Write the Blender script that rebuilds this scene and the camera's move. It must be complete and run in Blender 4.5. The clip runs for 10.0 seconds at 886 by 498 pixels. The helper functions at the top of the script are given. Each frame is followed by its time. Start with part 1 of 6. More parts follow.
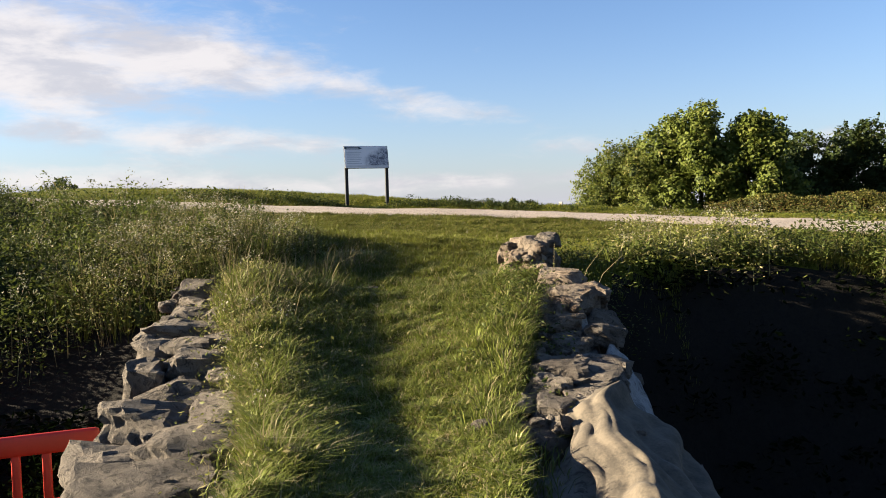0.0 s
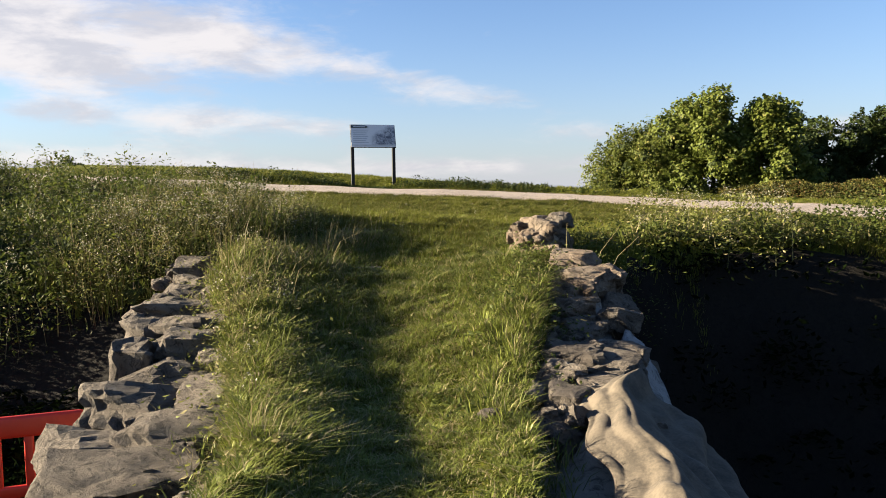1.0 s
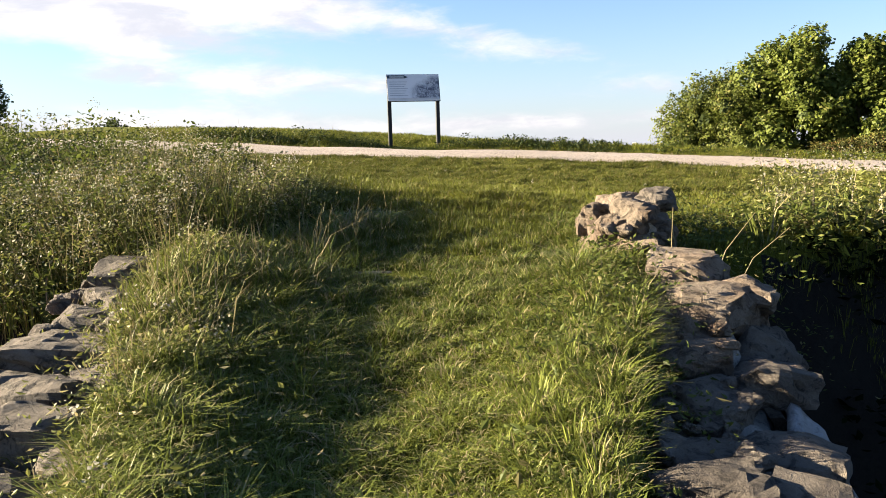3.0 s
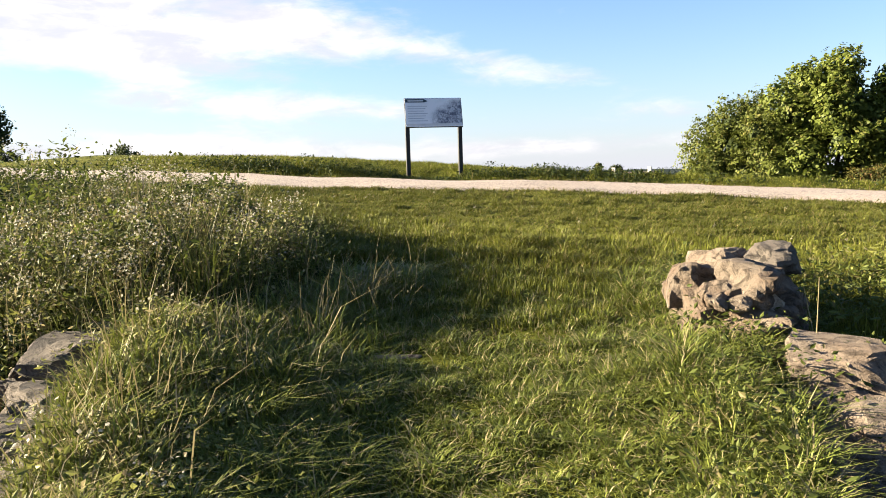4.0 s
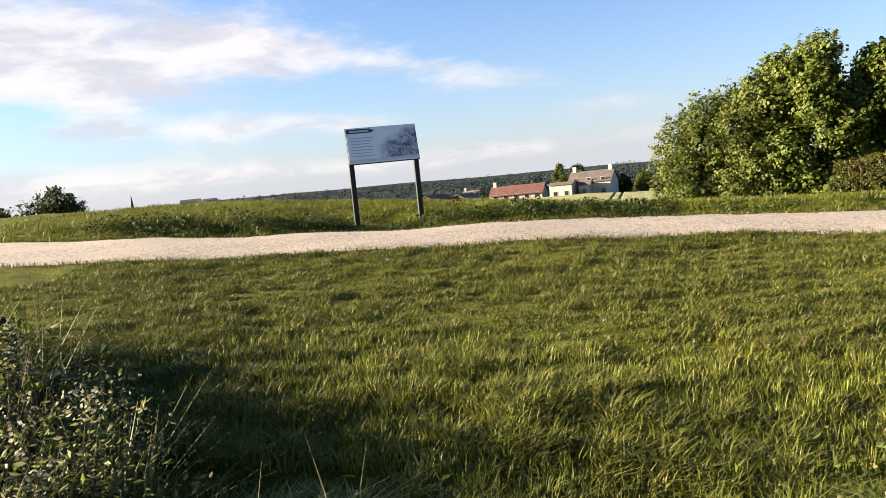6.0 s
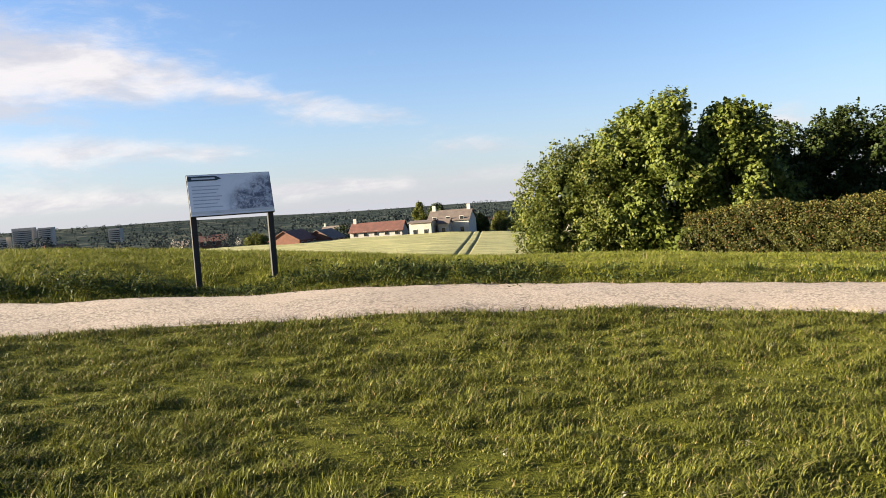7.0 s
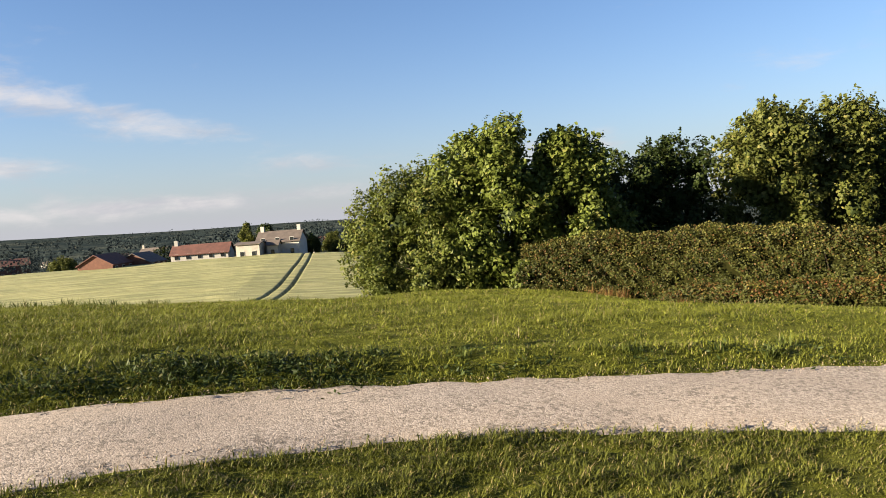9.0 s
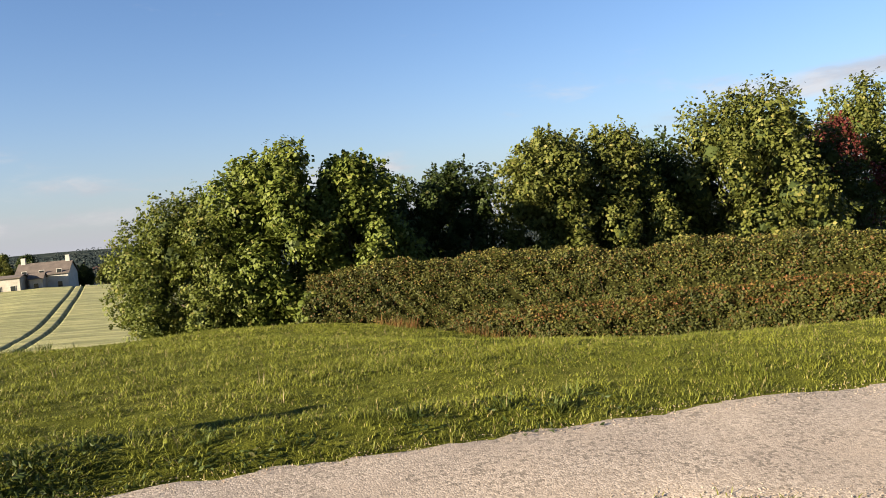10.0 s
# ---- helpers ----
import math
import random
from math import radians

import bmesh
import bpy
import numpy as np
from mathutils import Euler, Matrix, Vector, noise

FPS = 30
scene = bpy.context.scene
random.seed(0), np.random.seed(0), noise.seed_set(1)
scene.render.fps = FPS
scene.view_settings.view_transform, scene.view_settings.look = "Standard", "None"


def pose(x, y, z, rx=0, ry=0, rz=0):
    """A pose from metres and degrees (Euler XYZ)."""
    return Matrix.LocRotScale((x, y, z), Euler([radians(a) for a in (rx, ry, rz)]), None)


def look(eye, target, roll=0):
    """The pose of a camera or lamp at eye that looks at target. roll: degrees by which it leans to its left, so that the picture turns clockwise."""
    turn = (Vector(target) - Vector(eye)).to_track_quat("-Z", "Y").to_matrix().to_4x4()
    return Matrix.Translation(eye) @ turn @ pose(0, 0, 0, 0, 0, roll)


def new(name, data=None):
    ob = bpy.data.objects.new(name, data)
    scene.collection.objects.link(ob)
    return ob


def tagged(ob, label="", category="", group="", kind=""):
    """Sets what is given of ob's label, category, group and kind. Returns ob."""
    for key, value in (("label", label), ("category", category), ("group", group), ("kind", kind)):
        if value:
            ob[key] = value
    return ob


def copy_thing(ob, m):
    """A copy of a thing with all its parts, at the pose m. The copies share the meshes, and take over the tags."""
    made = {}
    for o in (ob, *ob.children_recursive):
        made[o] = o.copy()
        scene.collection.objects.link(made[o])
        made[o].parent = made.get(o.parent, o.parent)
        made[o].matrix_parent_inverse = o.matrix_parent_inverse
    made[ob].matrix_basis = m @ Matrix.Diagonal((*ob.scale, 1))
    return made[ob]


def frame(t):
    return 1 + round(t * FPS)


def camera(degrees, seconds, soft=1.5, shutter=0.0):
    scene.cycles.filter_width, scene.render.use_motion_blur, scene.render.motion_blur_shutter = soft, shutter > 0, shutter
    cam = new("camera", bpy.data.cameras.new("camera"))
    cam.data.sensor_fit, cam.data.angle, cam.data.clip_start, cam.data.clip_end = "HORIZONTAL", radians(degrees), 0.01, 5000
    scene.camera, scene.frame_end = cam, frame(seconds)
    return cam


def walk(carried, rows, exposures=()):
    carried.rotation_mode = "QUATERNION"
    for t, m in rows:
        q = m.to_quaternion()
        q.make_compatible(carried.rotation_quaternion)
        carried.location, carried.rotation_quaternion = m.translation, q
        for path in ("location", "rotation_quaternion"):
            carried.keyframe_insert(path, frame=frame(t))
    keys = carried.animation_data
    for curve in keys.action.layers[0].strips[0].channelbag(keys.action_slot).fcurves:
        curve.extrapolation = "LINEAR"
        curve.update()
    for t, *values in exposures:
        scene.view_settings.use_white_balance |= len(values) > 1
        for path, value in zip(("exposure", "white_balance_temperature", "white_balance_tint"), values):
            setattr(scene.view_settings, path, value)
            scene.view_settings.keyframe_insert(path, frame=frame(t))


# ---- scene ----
cam = camera(60.1, 10.0, soft=0.9)
PATH = [
    (0, (0.036, 0.165, 1.484), (-0.344, 2.125, 1.374), -1.5),
    (0.5, (0.037, 0.206, 1.476), (-0.38, 2.158, 1.353), -1.2),
    (1, (-0.029, 0.518, 1.409), (-0.428, 2.472, 1.259), -0.8),
    (1.5, (-0.097, 0.987, 1.453), (-0.55, 2.931, 1.323), -1.9),
    (2, (-0.122, 1.635, 1.459), (-0.649, 3.557, 1.296), -1.7),
    (2.2, (-0.126, 1.875, 1.499), (-0.705, 3.779, 1.299), -2.4),
    (3.3, (-0.513, 3.381, 1.476), (-1.063, 5.287, 1.216), -1.3),
    (3.5, (-0.607, 3.62, 1.541), (-1.178, 5.525, 1.326), -0.6),
    (4, (-0.897, 4.192, 1.584), (-1.483, 6.094, 1.39), -1.7),
    (4.5, (-1.084, 4.756, 1.618), (-1.565, 6.691, 1.457), -1.7),
    (5, (-1.237, 5.404, 1.7), (-1.708, 7.344, 1.588), -1.7),
    (5.2, (-1.327, 5.655, 1.731), (-1.793, 7.595, 1.592), -3.0),
    (6.3, (-1.616, 7.002, 2.174), (-2.121, 8.929, 1.996), -5.9),
    (6.5, (-1.688, 7.19, 2.211), (-2.174, 9.122, 2.032), -4.9),
    (7, (-1.774, 7.793, 2.347), (-1.908, 9.785, 2.23), -4.2),
    (7.5, (-1.828, 8.406, 2.535), (-1.867, 10.403, 2.425), -3.4),
    (8, (-1.815, 9.043, 2.631), (-1.809, 11.041, 2.54), -2.7),
    (8.5, (-1.706, 9.623, 2.649), (-1.573, 11.617, 2.56), -3.9),
    (9, (-1.523, 10.313, 2.761), (-1.221, 12.287, 2.66), -4.3),
    (9.5, (-1.301, 10.862, 2.874), (-0.8, 12.797, 2.794), -6.4),
    (10, (-0.935, 11.299, 2.914), (-0.12, 13.124, 2.829), -5.2),
]
EXPOSURES = [(0.0, 2.68), (2.0, 2.80), (3.5, 3.10), (4.5, 3.04), (5.2, 2.90), (6.5, 2.83), (7.5, 2.64), (10.0, 2.48)]
walk(cam, [(t, look(eye, target, roll)) for t, eye, target, roll in PATH], EXPOSURES)

# ---- light: low evening sun from the side, clear sky with streaks of cloud ----
SUN_EL, SUN_AZ = 16.0, 9.0          # degrees; the light travels along +x, turned by SUN_AZ towards +y
sun_data = bpy.data.lights.new("sun", "SUN")
sun_data.energy, sun_data.angle, sun_data.color = 5.0, radians(0.6), (1.0, 0.85, 0.62)
sun = new("sun", sun_data)
way = Vector((math.cos(radians(SUN_EL)) * math.cos(radians(SUN_AZ)), math.cos(radians(SUN_EL)) * math.sin(radians(SUN_AZ)), -math.sin(radians(SUN_EL))))
sun.matrix_world = look((-40, 0, 20), Vector((-40, 0, 20)) + way)

world = bpy.data.worlds.new("sky")
scene.world = world
world.use_nodes = True


class Nodes:
    """Short hand for building a node tree."""

    def __init__(self, tree):
        self.t = tree

    def add(self, kind, **props):
        n = self.t.nodes.new(kind)
        for k, v in props.items():
            if k == "operation":
                n.operation = v
            elif k == "data_type":
                n.data_type = v
            elif k == "blend_type":
                n.blend_type = v
        return n

    def link(self, a, b):
        self.t.links.new(a, b)

    def put(self, socket, v):
        if isinstance(v, (int, float)):
            socket.default_value = v
        elif isinstance(v, tuple):
            socket.default_value = v
        else:
            self.link(v, socket)

    def math(self, op, a, b=0.0, c=0.0, clamp=False):
        n = self.add("ShaderNodeMath", operation=op)
        n.use_clamp = clamp
        self.put(n.inputs[0], a)
        self.put(n.inputs[1], b)
        self.put(n.inputs[2], c)
        return n.outputs[0]

    def noise(self, vec, scale, detail=4.0, rough=0.55, dist=0.0):
        n = self.add("ShaderNodeTexNoise")
        if vec is not None:
            self.link(vec, n.inputs["Vector"])
        n.inputs["Scale"].default_value, n.inputs["Detail"].default_value = scale, detail
        n.inputs["Roughness"].default_value, n.inputs["Distortion"].default_value = rough, dist
        return n.outputs["Fac"]

    def ramp(self, fac, lo, hi):
        n = self.add("ShaderNodeMapRange")
        n.interpolation_type = "SMOOTHSTEP"
        self.put(n.inputs["Value"], fac)
        self.put(n.inputs["From Min"], lo)
        self.put(n.inputs["From Max"], hi)
        return n.outputs["Result"]

    def mix(self, fac, a, b):
        n = self.add("ShaderNodeMix", data_type="RGBA")
        self.put(n.inputs["Factor"], fac)
        self.put(n.inputs["A"], a)
        self.put(n.inputs["B"], b)
        return n.outputs["Result"]

    def combine(self, x, y, z):
        n = self.add("ShaderNodeCombineXYZ")
        for s, v in zip(n.inputs, (x, y, z)):
            self.put(s, v)
        return n.outputs[0]


def build_sky():
    w = Nodes(world.node_tree)
    bg = world.node_tree.nodes["Background"]
    sky = w.add("ShaderNodeTexSky")
    sky.sky_type, sky.sun_disc = "NISHITA", False
    sky.sun_elevation, sky.sun_rotation = radians(SUN_EL), radians(-90 - SUN_AZ)
    sky.altitude, sky.air_density, sky.dust_density, sky.ozone_density = 60, 1.0, 0.6, 1.5
    co = w.add("ShaderNodeTexCoord").outputs["Generated"]
    sep = w.add("ShaderNodeSeparateXYZ")
    w.link(co, sep.inputs[0])
    x, y, z = sep.outputs
    az = w.math("ARCTAN2", x, y)
    el = w.math("ARCSINE", z)
    flat = w.combine(w.math("MULTIPLY", az, 1.0), w.math("MULTIPLY", el, 3.2), 0.0)
    n1 = w.noise(flat, 3.2, 8, 0.58, 0.3)
    n2 = w.noise(flat, 13.0, 8, 0.66, 0.5)
    tex = w.math("ADD", w.math("MULTIPLY", n1, 0.72), w.math("MULTIPLY", n2, 0.28))

    def bank(centre_az, centre_el, wide, tall, slope, gain):
        """A long bank of cloud round a direction."""
        da = w.math("DIVIDE", w.math("SUBTRACT", az, radians(centre_az)), radians(wide))
        line = w.math("ADD", radians(centre_el), w.math("MULTIPLY", w.math("SUBTRACT", az, radians(centre_az)), slope))
        de = w.math("DIVIDE", w.math("SUBTRACT", el, line), radians(tall))
        r = w.math("ADD", w.math("MULTIPLY", da, da), w.math("MULTIPLY", de, de))
        return w.math("MULTIPLY", w.math("POWER", 2.718, w.math("MULTIPLY", r, -1.0)), gain)

    cover = bank(-39, 10.8, 15, 4.2, -0.05, 0.36)
    for a in ((-22, 9.6, 11, 2.0, -0.22, 0.22), (-8.5, 7.0, 7.5, 1.1, -0.22, 0.17), (-30, 5.2, 13, 0.9, -0.03, 0.2),
              (-38, 2.4, 16, 1.3, 0.0, 0.2), (-14, 1.7, 22, 0.7, 0.0, 0.16), (14, 3.4, 9, 1.2, 0.06, 0.2), (-2, 2.2, 8, 0.8, 0.0, 0.14), (30, 7.0, 9, 1.2, 0.2, 0.12),
              (53, 6.9, 12, 1.3, 0.1, 0.32), (-3, 4.0, 8, 0.9, 0.03, 0.16), (-75, 14.0, 25, 6.0, 0.0, 0.2), (120, 18.0, 30, 6.0, 0.0, 0.2), (-150, 16.0, 40, 6.0, 0.0, 0.18)):
        cover = w.math("ADD", cover, bank(*a))
    dens = w.ramp(w.math("ADD", tex, cover), 0.58, 0.84)
    # shaded undersides where the cloud is thick
    lower = w.combine(w.math("MULTIPLY", az, 1.0), w.math("MULTIPLY", w.math("ADD", el, 0.012), 3.2), 0.4)
    shade = w.ramp(w.noise(lower, 7.5, 6, 0.6, 0.3), 0.38, 0.6)
    cloud = w.mix(w.math("MULTIPLY", shade, 0.8), (2.96, 2.79, 2.77, 1.0), (1.93, 1.93, 2.14, 1.0))
    haze = w.math("POWER", 2.718, w.math("MULTIPLY", w.math("ABSOLUTE", el), -11.0))
    clear = w.add("ShaderNodeMix", data_type="RGBA", blend_type="MULTIPLY")
    clear.inputs["Factor"].default_value = 1.0
    w.link(sky.outputs[0], clear.inputs["A"])
    clear.inputs["B"].default_value = (0.416, 0.516, 0.685, 1.0)
    hazed = w.mix(w.math("MULTIPLY", haze, 0.9), clear.outputs["Result"], (2.05, 2.06, 2.3, 1.0))
    out = w.mix(w.math("MULTIPLY", dens, 0.92), hazed, cloud)
    w.link(out, bg.inputs["Color"])
    bg.inputs["Strength"].default_value = 0.05


build_sky()


# ---- materials ----
def material(name):
    m = bpy.data.materials.new(name)
    m.use_nodes = True
    n = Nodes(m.node_tree)
    return m, n, m.node_tree.nodes["Principled BSDF"], m.node_tree.nodes["Material Output"]


def bump(n, bsdf, height, strength, distance):
    b = n.add("ShaderNodeBump")
    b.inputs["Strength"].default_value, b.inputs["Distance"].default_value = strength, distance
    n.link(height, b.inputs["Height"])
    n.link(b.outputs[0], bsdf.inputs["Normal"])


def coords(n):
    return n.add("ShaderNodeTexCoord").outputs["Object"]


def place(n):
    return n.add("ShaderNodeNewGeometry").outputs["Position"]


def leafy(name, dark, light, dry, dry_share=0.1, through_share=0.35, rough=0.55, patch=0.6, gloss=0.12):
    """Blades and leaves: each one its own tint, drifting in patches, letting some light through."""
    m, n, b, out = material(name)
    geo = n.add("ShaderNodeNewGeometry")
    rnd = geo.outputs["Random Per Island"]
    drift = n.noise(geo.outputs["Position"], patch, 3)
    t = n.math("ADD", n.math("MULTIPLY", rnd, 0.6), n.math("MULTIPLY", n.ramp(drift, 0.3, 0.7), 0.4))
    col = n.mix(t, dark, light)
    isdry = n.math("GREATER_THAN", n.math("FRACT", n.math("MULTIPLY", rnd, 17.31)), 1.0 - dry_share)
    col = n.mix(isdry, col, dry)
    n.link(col, b.inputs["Base Color"])
    b.inputs["Roughness"].default_value = rough
    b.inputs["Specular IOR Level"].default_value = gloss
    tr = n.add("ShaderNodeBsdfTranslucent")
    n.link(col, tr.inputs["Color"])
    mx = n.add("ShaderNodeMixShader")
    mx.inputs[0].default_value = through_share
    n.link(b.outputs[0], mx.inputs[1])
    n.link(tr.outputs[0], mx.inputs[2])
    n.link(mx.outputs[0], out.inputs["Surface"])
    return m


def rocky(name, tone_a, tone_b, stain, scale=6.0, relief=0.02):
    m, n, b, out = material(name)
    co = place(n)
    rnd = n.add("ShaderNodeObjectInfo").outputs["Random"]
    big = n.noise(co, scale * 0.5, 4, 0.6, 0.4)
    mid = n.noise(co, scale * 1.6, 8, 0.7, 0.8)
    fine = n.noise(co, scale * 14, 5, 0.7)
    col = n.mix(n.ramp(big, 0.35, 0.65), tone_a, tone_b)
    col = n.mix(n.math("MULTIPLY", rnd, 0.55), col, tone_b)
    col = n.mix(n.math("MULTIPLY", n.ramp(mid, 0.48, 0.64), 0.85), col, stain)
    hsv = n.add("ShaderNodeHueSaturation")
    n.link(col, hsv.inputs["Color"])
    n.link(n.math("ADD", n.math("MULTIPLY", fine, 0.9), n.math("ADD", 0.42, n.math("MULTIPLY", rnd, 0.3))), hsv.inputs["Value"])
    n.link(hsv.outputs[0], b.inputs["Base Color"])
    b.inputs["Roughness"].default_value = 0.92
    b.inputs["Specular IOR Level"].default_value = 0.2
    bump(n, b, n.math("ADD", n.math("MULTIPLY", mid, 1.0), n.math("MULTIPLY", fine, 0.35)), 0.9, relief)
    return m


def plain(name, col, rough=0.6, metal=0.0, vary=0.25, scale=8.0, relief=0.002):
    """Painted or plain stuff with faint mottling and grime."""
    m, n, b, out = material(name)
    co = coords(n)
    a = n.noise(co, scale, 5, 0.6)
    f = n.noise(co, scale * 9, 3, 0.6)
    dark = tuple(c * (1 - vary) for c in col) + (1.0,)
    light = tuple(min(1.0, c * (1 + vary * 0.5)) for c in col) + (1.0,)
    n.link(n.mix(n.ramp(n.math("ADD", n.math("MULTIPLY", a, 0.7), n.math("MULTIPLY", f, 0.3)), 0.35, 0.65), dark, light), b.inputs["Base Color"])
    b.inputs["Roughness"].default_value, b.inputs["Metallic"].default_value = rough, metal
    bump(n, b, f, 0.4, relief)
    return m


def earth():
    """Turf seen between the blades: green thatch, dry straw and bare soil, weathered in patches."""
    m, n, b, out = material("turf")
    co = place(n)
    big = n.noise(co, 0.5, 4, 0.6)
    mid = n.noise(co, 4.0, 5, 0.6)
    fine = n.noise(co, 90.0, 8, 0.8)
    far = n.noise(co, 0.02, 4, 0.6)
    col = n.mix(n.ramp(mid, 0.35, 0.65), (0.0554, 0.0616, 0.00693, 1), (0.0986, 0.104, 0.0139, 1))
    col = n.mix(n.math("MULTIPLY", n.ramp(big, 0.5, 0.72), 0.4), col, (0.0886, 0.0832, 0.0216, 1))
    # fine dark flecks, deepened to stand in for shadow between the blades
    col = n.mix(n.math("MULTIPLY", n.ramp(fine, 0.45, 0.62), 0.8), col, (0.0139, 0.02, 0.00385, 1))
    col = n.mix(n.math("MULTIPLY", n.ramp(far, 0.45, 0.6), 0.2), col, (0.0231, 0.0347, 0.0115, 1))
    n.link(col, b.inputs["Base Color"])
    b.inputs["Roughness"].default_value = 0.95
    b.inputs["Specular IOR Level"].default_value = 0.05
    bump(n, b, n.math("ADD", fine, n.math("MULTIPLY", mid, 0.6)), 0.8, 0.03)
    return m


def gravel():
    m, n, b, out = material("pale_gravel")
    co = place(n)
    v = n.add("ShaderNodeTexVoronoi")
    n.link(co, v.inputs["Vector"])
    v.inputs["Scale"].default_value = 62.0
    v2 = n.add("ShaderNodeTexVoronoi")
    n.link(co, v2.inputs["Vector"])
    v2.inputs["Scale"].default_value = 130.0
    g = n.add("ShaderNodeRGBToBW")
    n.link(v.outputs["Color"], g.inputs[0])
    big = n.noise(co, 0.9, 4, 0.6)
    mid = n.noise(co, 7.0, 4, 0.6)
    col = n.mix(n.ramp(g.outputs[0], 0.1, 0.9), (0.173, 0.137, 0.109, 1), (0.331, 0.277, 0.231, 1))
    col = n.mix(n.math("MULTIPLY", n.ramp(big, 0.42, 0.68), 0.55), col, (0.254, 0.202, 0.16, 1))
    col = n.mix(n.math("MULTIPLY", n.ramp(mid, 0.6, 0.75), 0.4), col, (0.123, 0.0939, 0.0708, 1))
    v3 = n.add("ShaderNodeTexVoronoi")
    n.link(co, v3.inputs["Vector"])
    v3.inputs["Scale"].default_value = 34.0
    g3 = n.add("ShaderNodeRGBToBW")
    n.link(v3.outputs["Color"], g3.inputs[0])
    dark = n.math("MULTIPLY", n.ramp(g3.outputs[0], 0.66, 0.72), n.ramp(n.noise(co, 2.2, 3), 0.36, 0.6))
    col = n.mix(n.math("MULTIPLY", dark, 0.7), col, (0.0924, 0.0732, 0.0577, 1))
    n.link(col, b.inputs["Base Color"])
    b.inputs["Roughness"].default_value = 0.95
    h = n.math("SUBTRACT", 1.0, n.math("ADD", n.math("MULTIPLY", v.outputs["Distance"], 0.8), n.math("MULTIPLY", v2.outputs["Distance"], 0.4)))
    bump(n, b, h, 0.5, 0.006)
    return m


def barley():
    """A standing crop from above: pale ears combed by the wind over green stalks."""
    m, n, b, out = material("barley")
    co = place(n)
    mp = n.add("ShaderNodeMapping")
    n.link(co, mp.inputs["Vector"])
    mp.inputs["Scale"].default_value = (0.35, 1.6, 1.0)
    sweep = n.noise(mp.outputs[0], 0.35, 5, 0.6, 0.6)
    fine = n.noise(co, 9.0, 5, 0.7)
    col = n.mix(n.ramp(sweep, 0.35, 0.68), (0.123, 0.125, 0.037, 1), (0.277, 0.259, 0.104, 1))
    col = n.mix(n.math("MULTIPLY", n.ramp(fine, 0.5, 0.75), 0.45), col, (0.0647, 0.0785, 0.0231, 1))
    n.link(col, b.inputs["Base Color"])
    b.inputs["Roughness"].default_value = 0.8
    bump(n, b, fine, 0.9, 0.12)
    return m


def countryside():
    """Far fields, pasture and copses, too distant to tell apart."""
    m, n, b, out = material("far_country")
    co = place(n)
    v = n.add("ShaderNodeTexVoronoi")
    n.link(co, v.inputs["Vector"])
    v.inputs["Scale"].default_value = 0.0065
    g = n.add("ShaderNodeRGBToBW")
    n.link(v.outputs["Color"], g.inputs[0])
    copse = n.noise(co, 0.012, 6, 0.6)
    # blue-grey base colours: the haze of distance is put into them
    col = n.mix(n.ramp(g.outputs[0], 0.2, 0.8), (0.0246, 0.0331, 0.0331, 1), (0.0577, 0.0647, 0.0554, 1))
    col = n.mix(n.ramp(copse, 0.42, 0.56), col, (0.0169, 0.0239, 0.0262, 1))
    n.link(col, b.inputs["Base Color"])
    b.inputs["Specular IOR Level"].default_value = 0.0
    b.inputs["Roughness"].default_value = 1.0
    bump(n, b, n.noise(co, 0.15, 4), 0.6, 3.0)
    return m


TURF, GRAVEL, BARLEY, COUNTRY = earth(), gravel(), barley(), countryside()
LAWN_BLADE = leafy("lawn_blade", (0.04, 0.047, 0.007, 1), (0.134, 0.14, 0.023, 1), (0.18, 0.145, 0.06, 1), 0.1, 0.22)
VERGE_BLADE = leafy("verge_blade", (0.0477, 0.0585, 0.00693, 1), (0.154, 0.163, 0.0231, 1), (0.193, 0.162, 0.0655, 1), 0.08, 0.25)
LONG_BLADE = leafy("long_blade", (0.0423, 0.0577, 0.00847, 1), (0.193, 0.216, 0.0431, 1), (0.262, 0.223, 0.115, 1), 0.16, 0.2)
BANK_BLADE = leafy("bank_blade", (0.0277, 0.0385, 0.00693, 1), (0.115, 0.132, 0.0277, 1), (0.185, 0.154, 0.077, 1), 0.12, 0.2)
STRAW = leafy("straw", (0.139, 0.115, 0.0508, 1), (0.222, 0.185, 0.097, 1), (0.231, 0.194, 0.115, 1), 0.2, 0.3)
WEED_LEAF = leafy("weed_leaf", (0.0246, 0.0362, 0.00693, 1), (0.0939, 0.112, 0.0231, 1), (0.12, 0.106, 0.0416, 1), 0.08, 0.35)
PALE_HERB = leafy("pale_herb", (0.0577, 0.0662, 0.0139, 1), (0.2, 0.204, 0.0577, 1), (0.254, 0.216, 0.108, 1), 0.16, 0.3)
WEED_STEM = leafy("weed_stem", (0.0554, 0.0601, 0.0231, 1), (0.125, 0.115, 0.0554, 1), (0.166, 0.139, 0.0924, 1), 0.2, 0.1)
# near-black leaf colour: the moat's shade is put into the leaves
MOAT_SHADE_LEAF = leafy("moat_shade_leaf", (0.00154, 0.00308, 0.00108, 1), (0.00539, 0.00847, 0.00269, 1), (0.00739, 0.00832, 0.0037, 1), 0.05, 0.05, 1.0, 0.6, 0.0)
UMBEL = leafy("umbel_flower", (0.169, 0.158, 0.108, 1), (0.347, 0.331, 0.262, 1), (0.139, 0.115, 0.0647, 1), 0.35, 0.3)
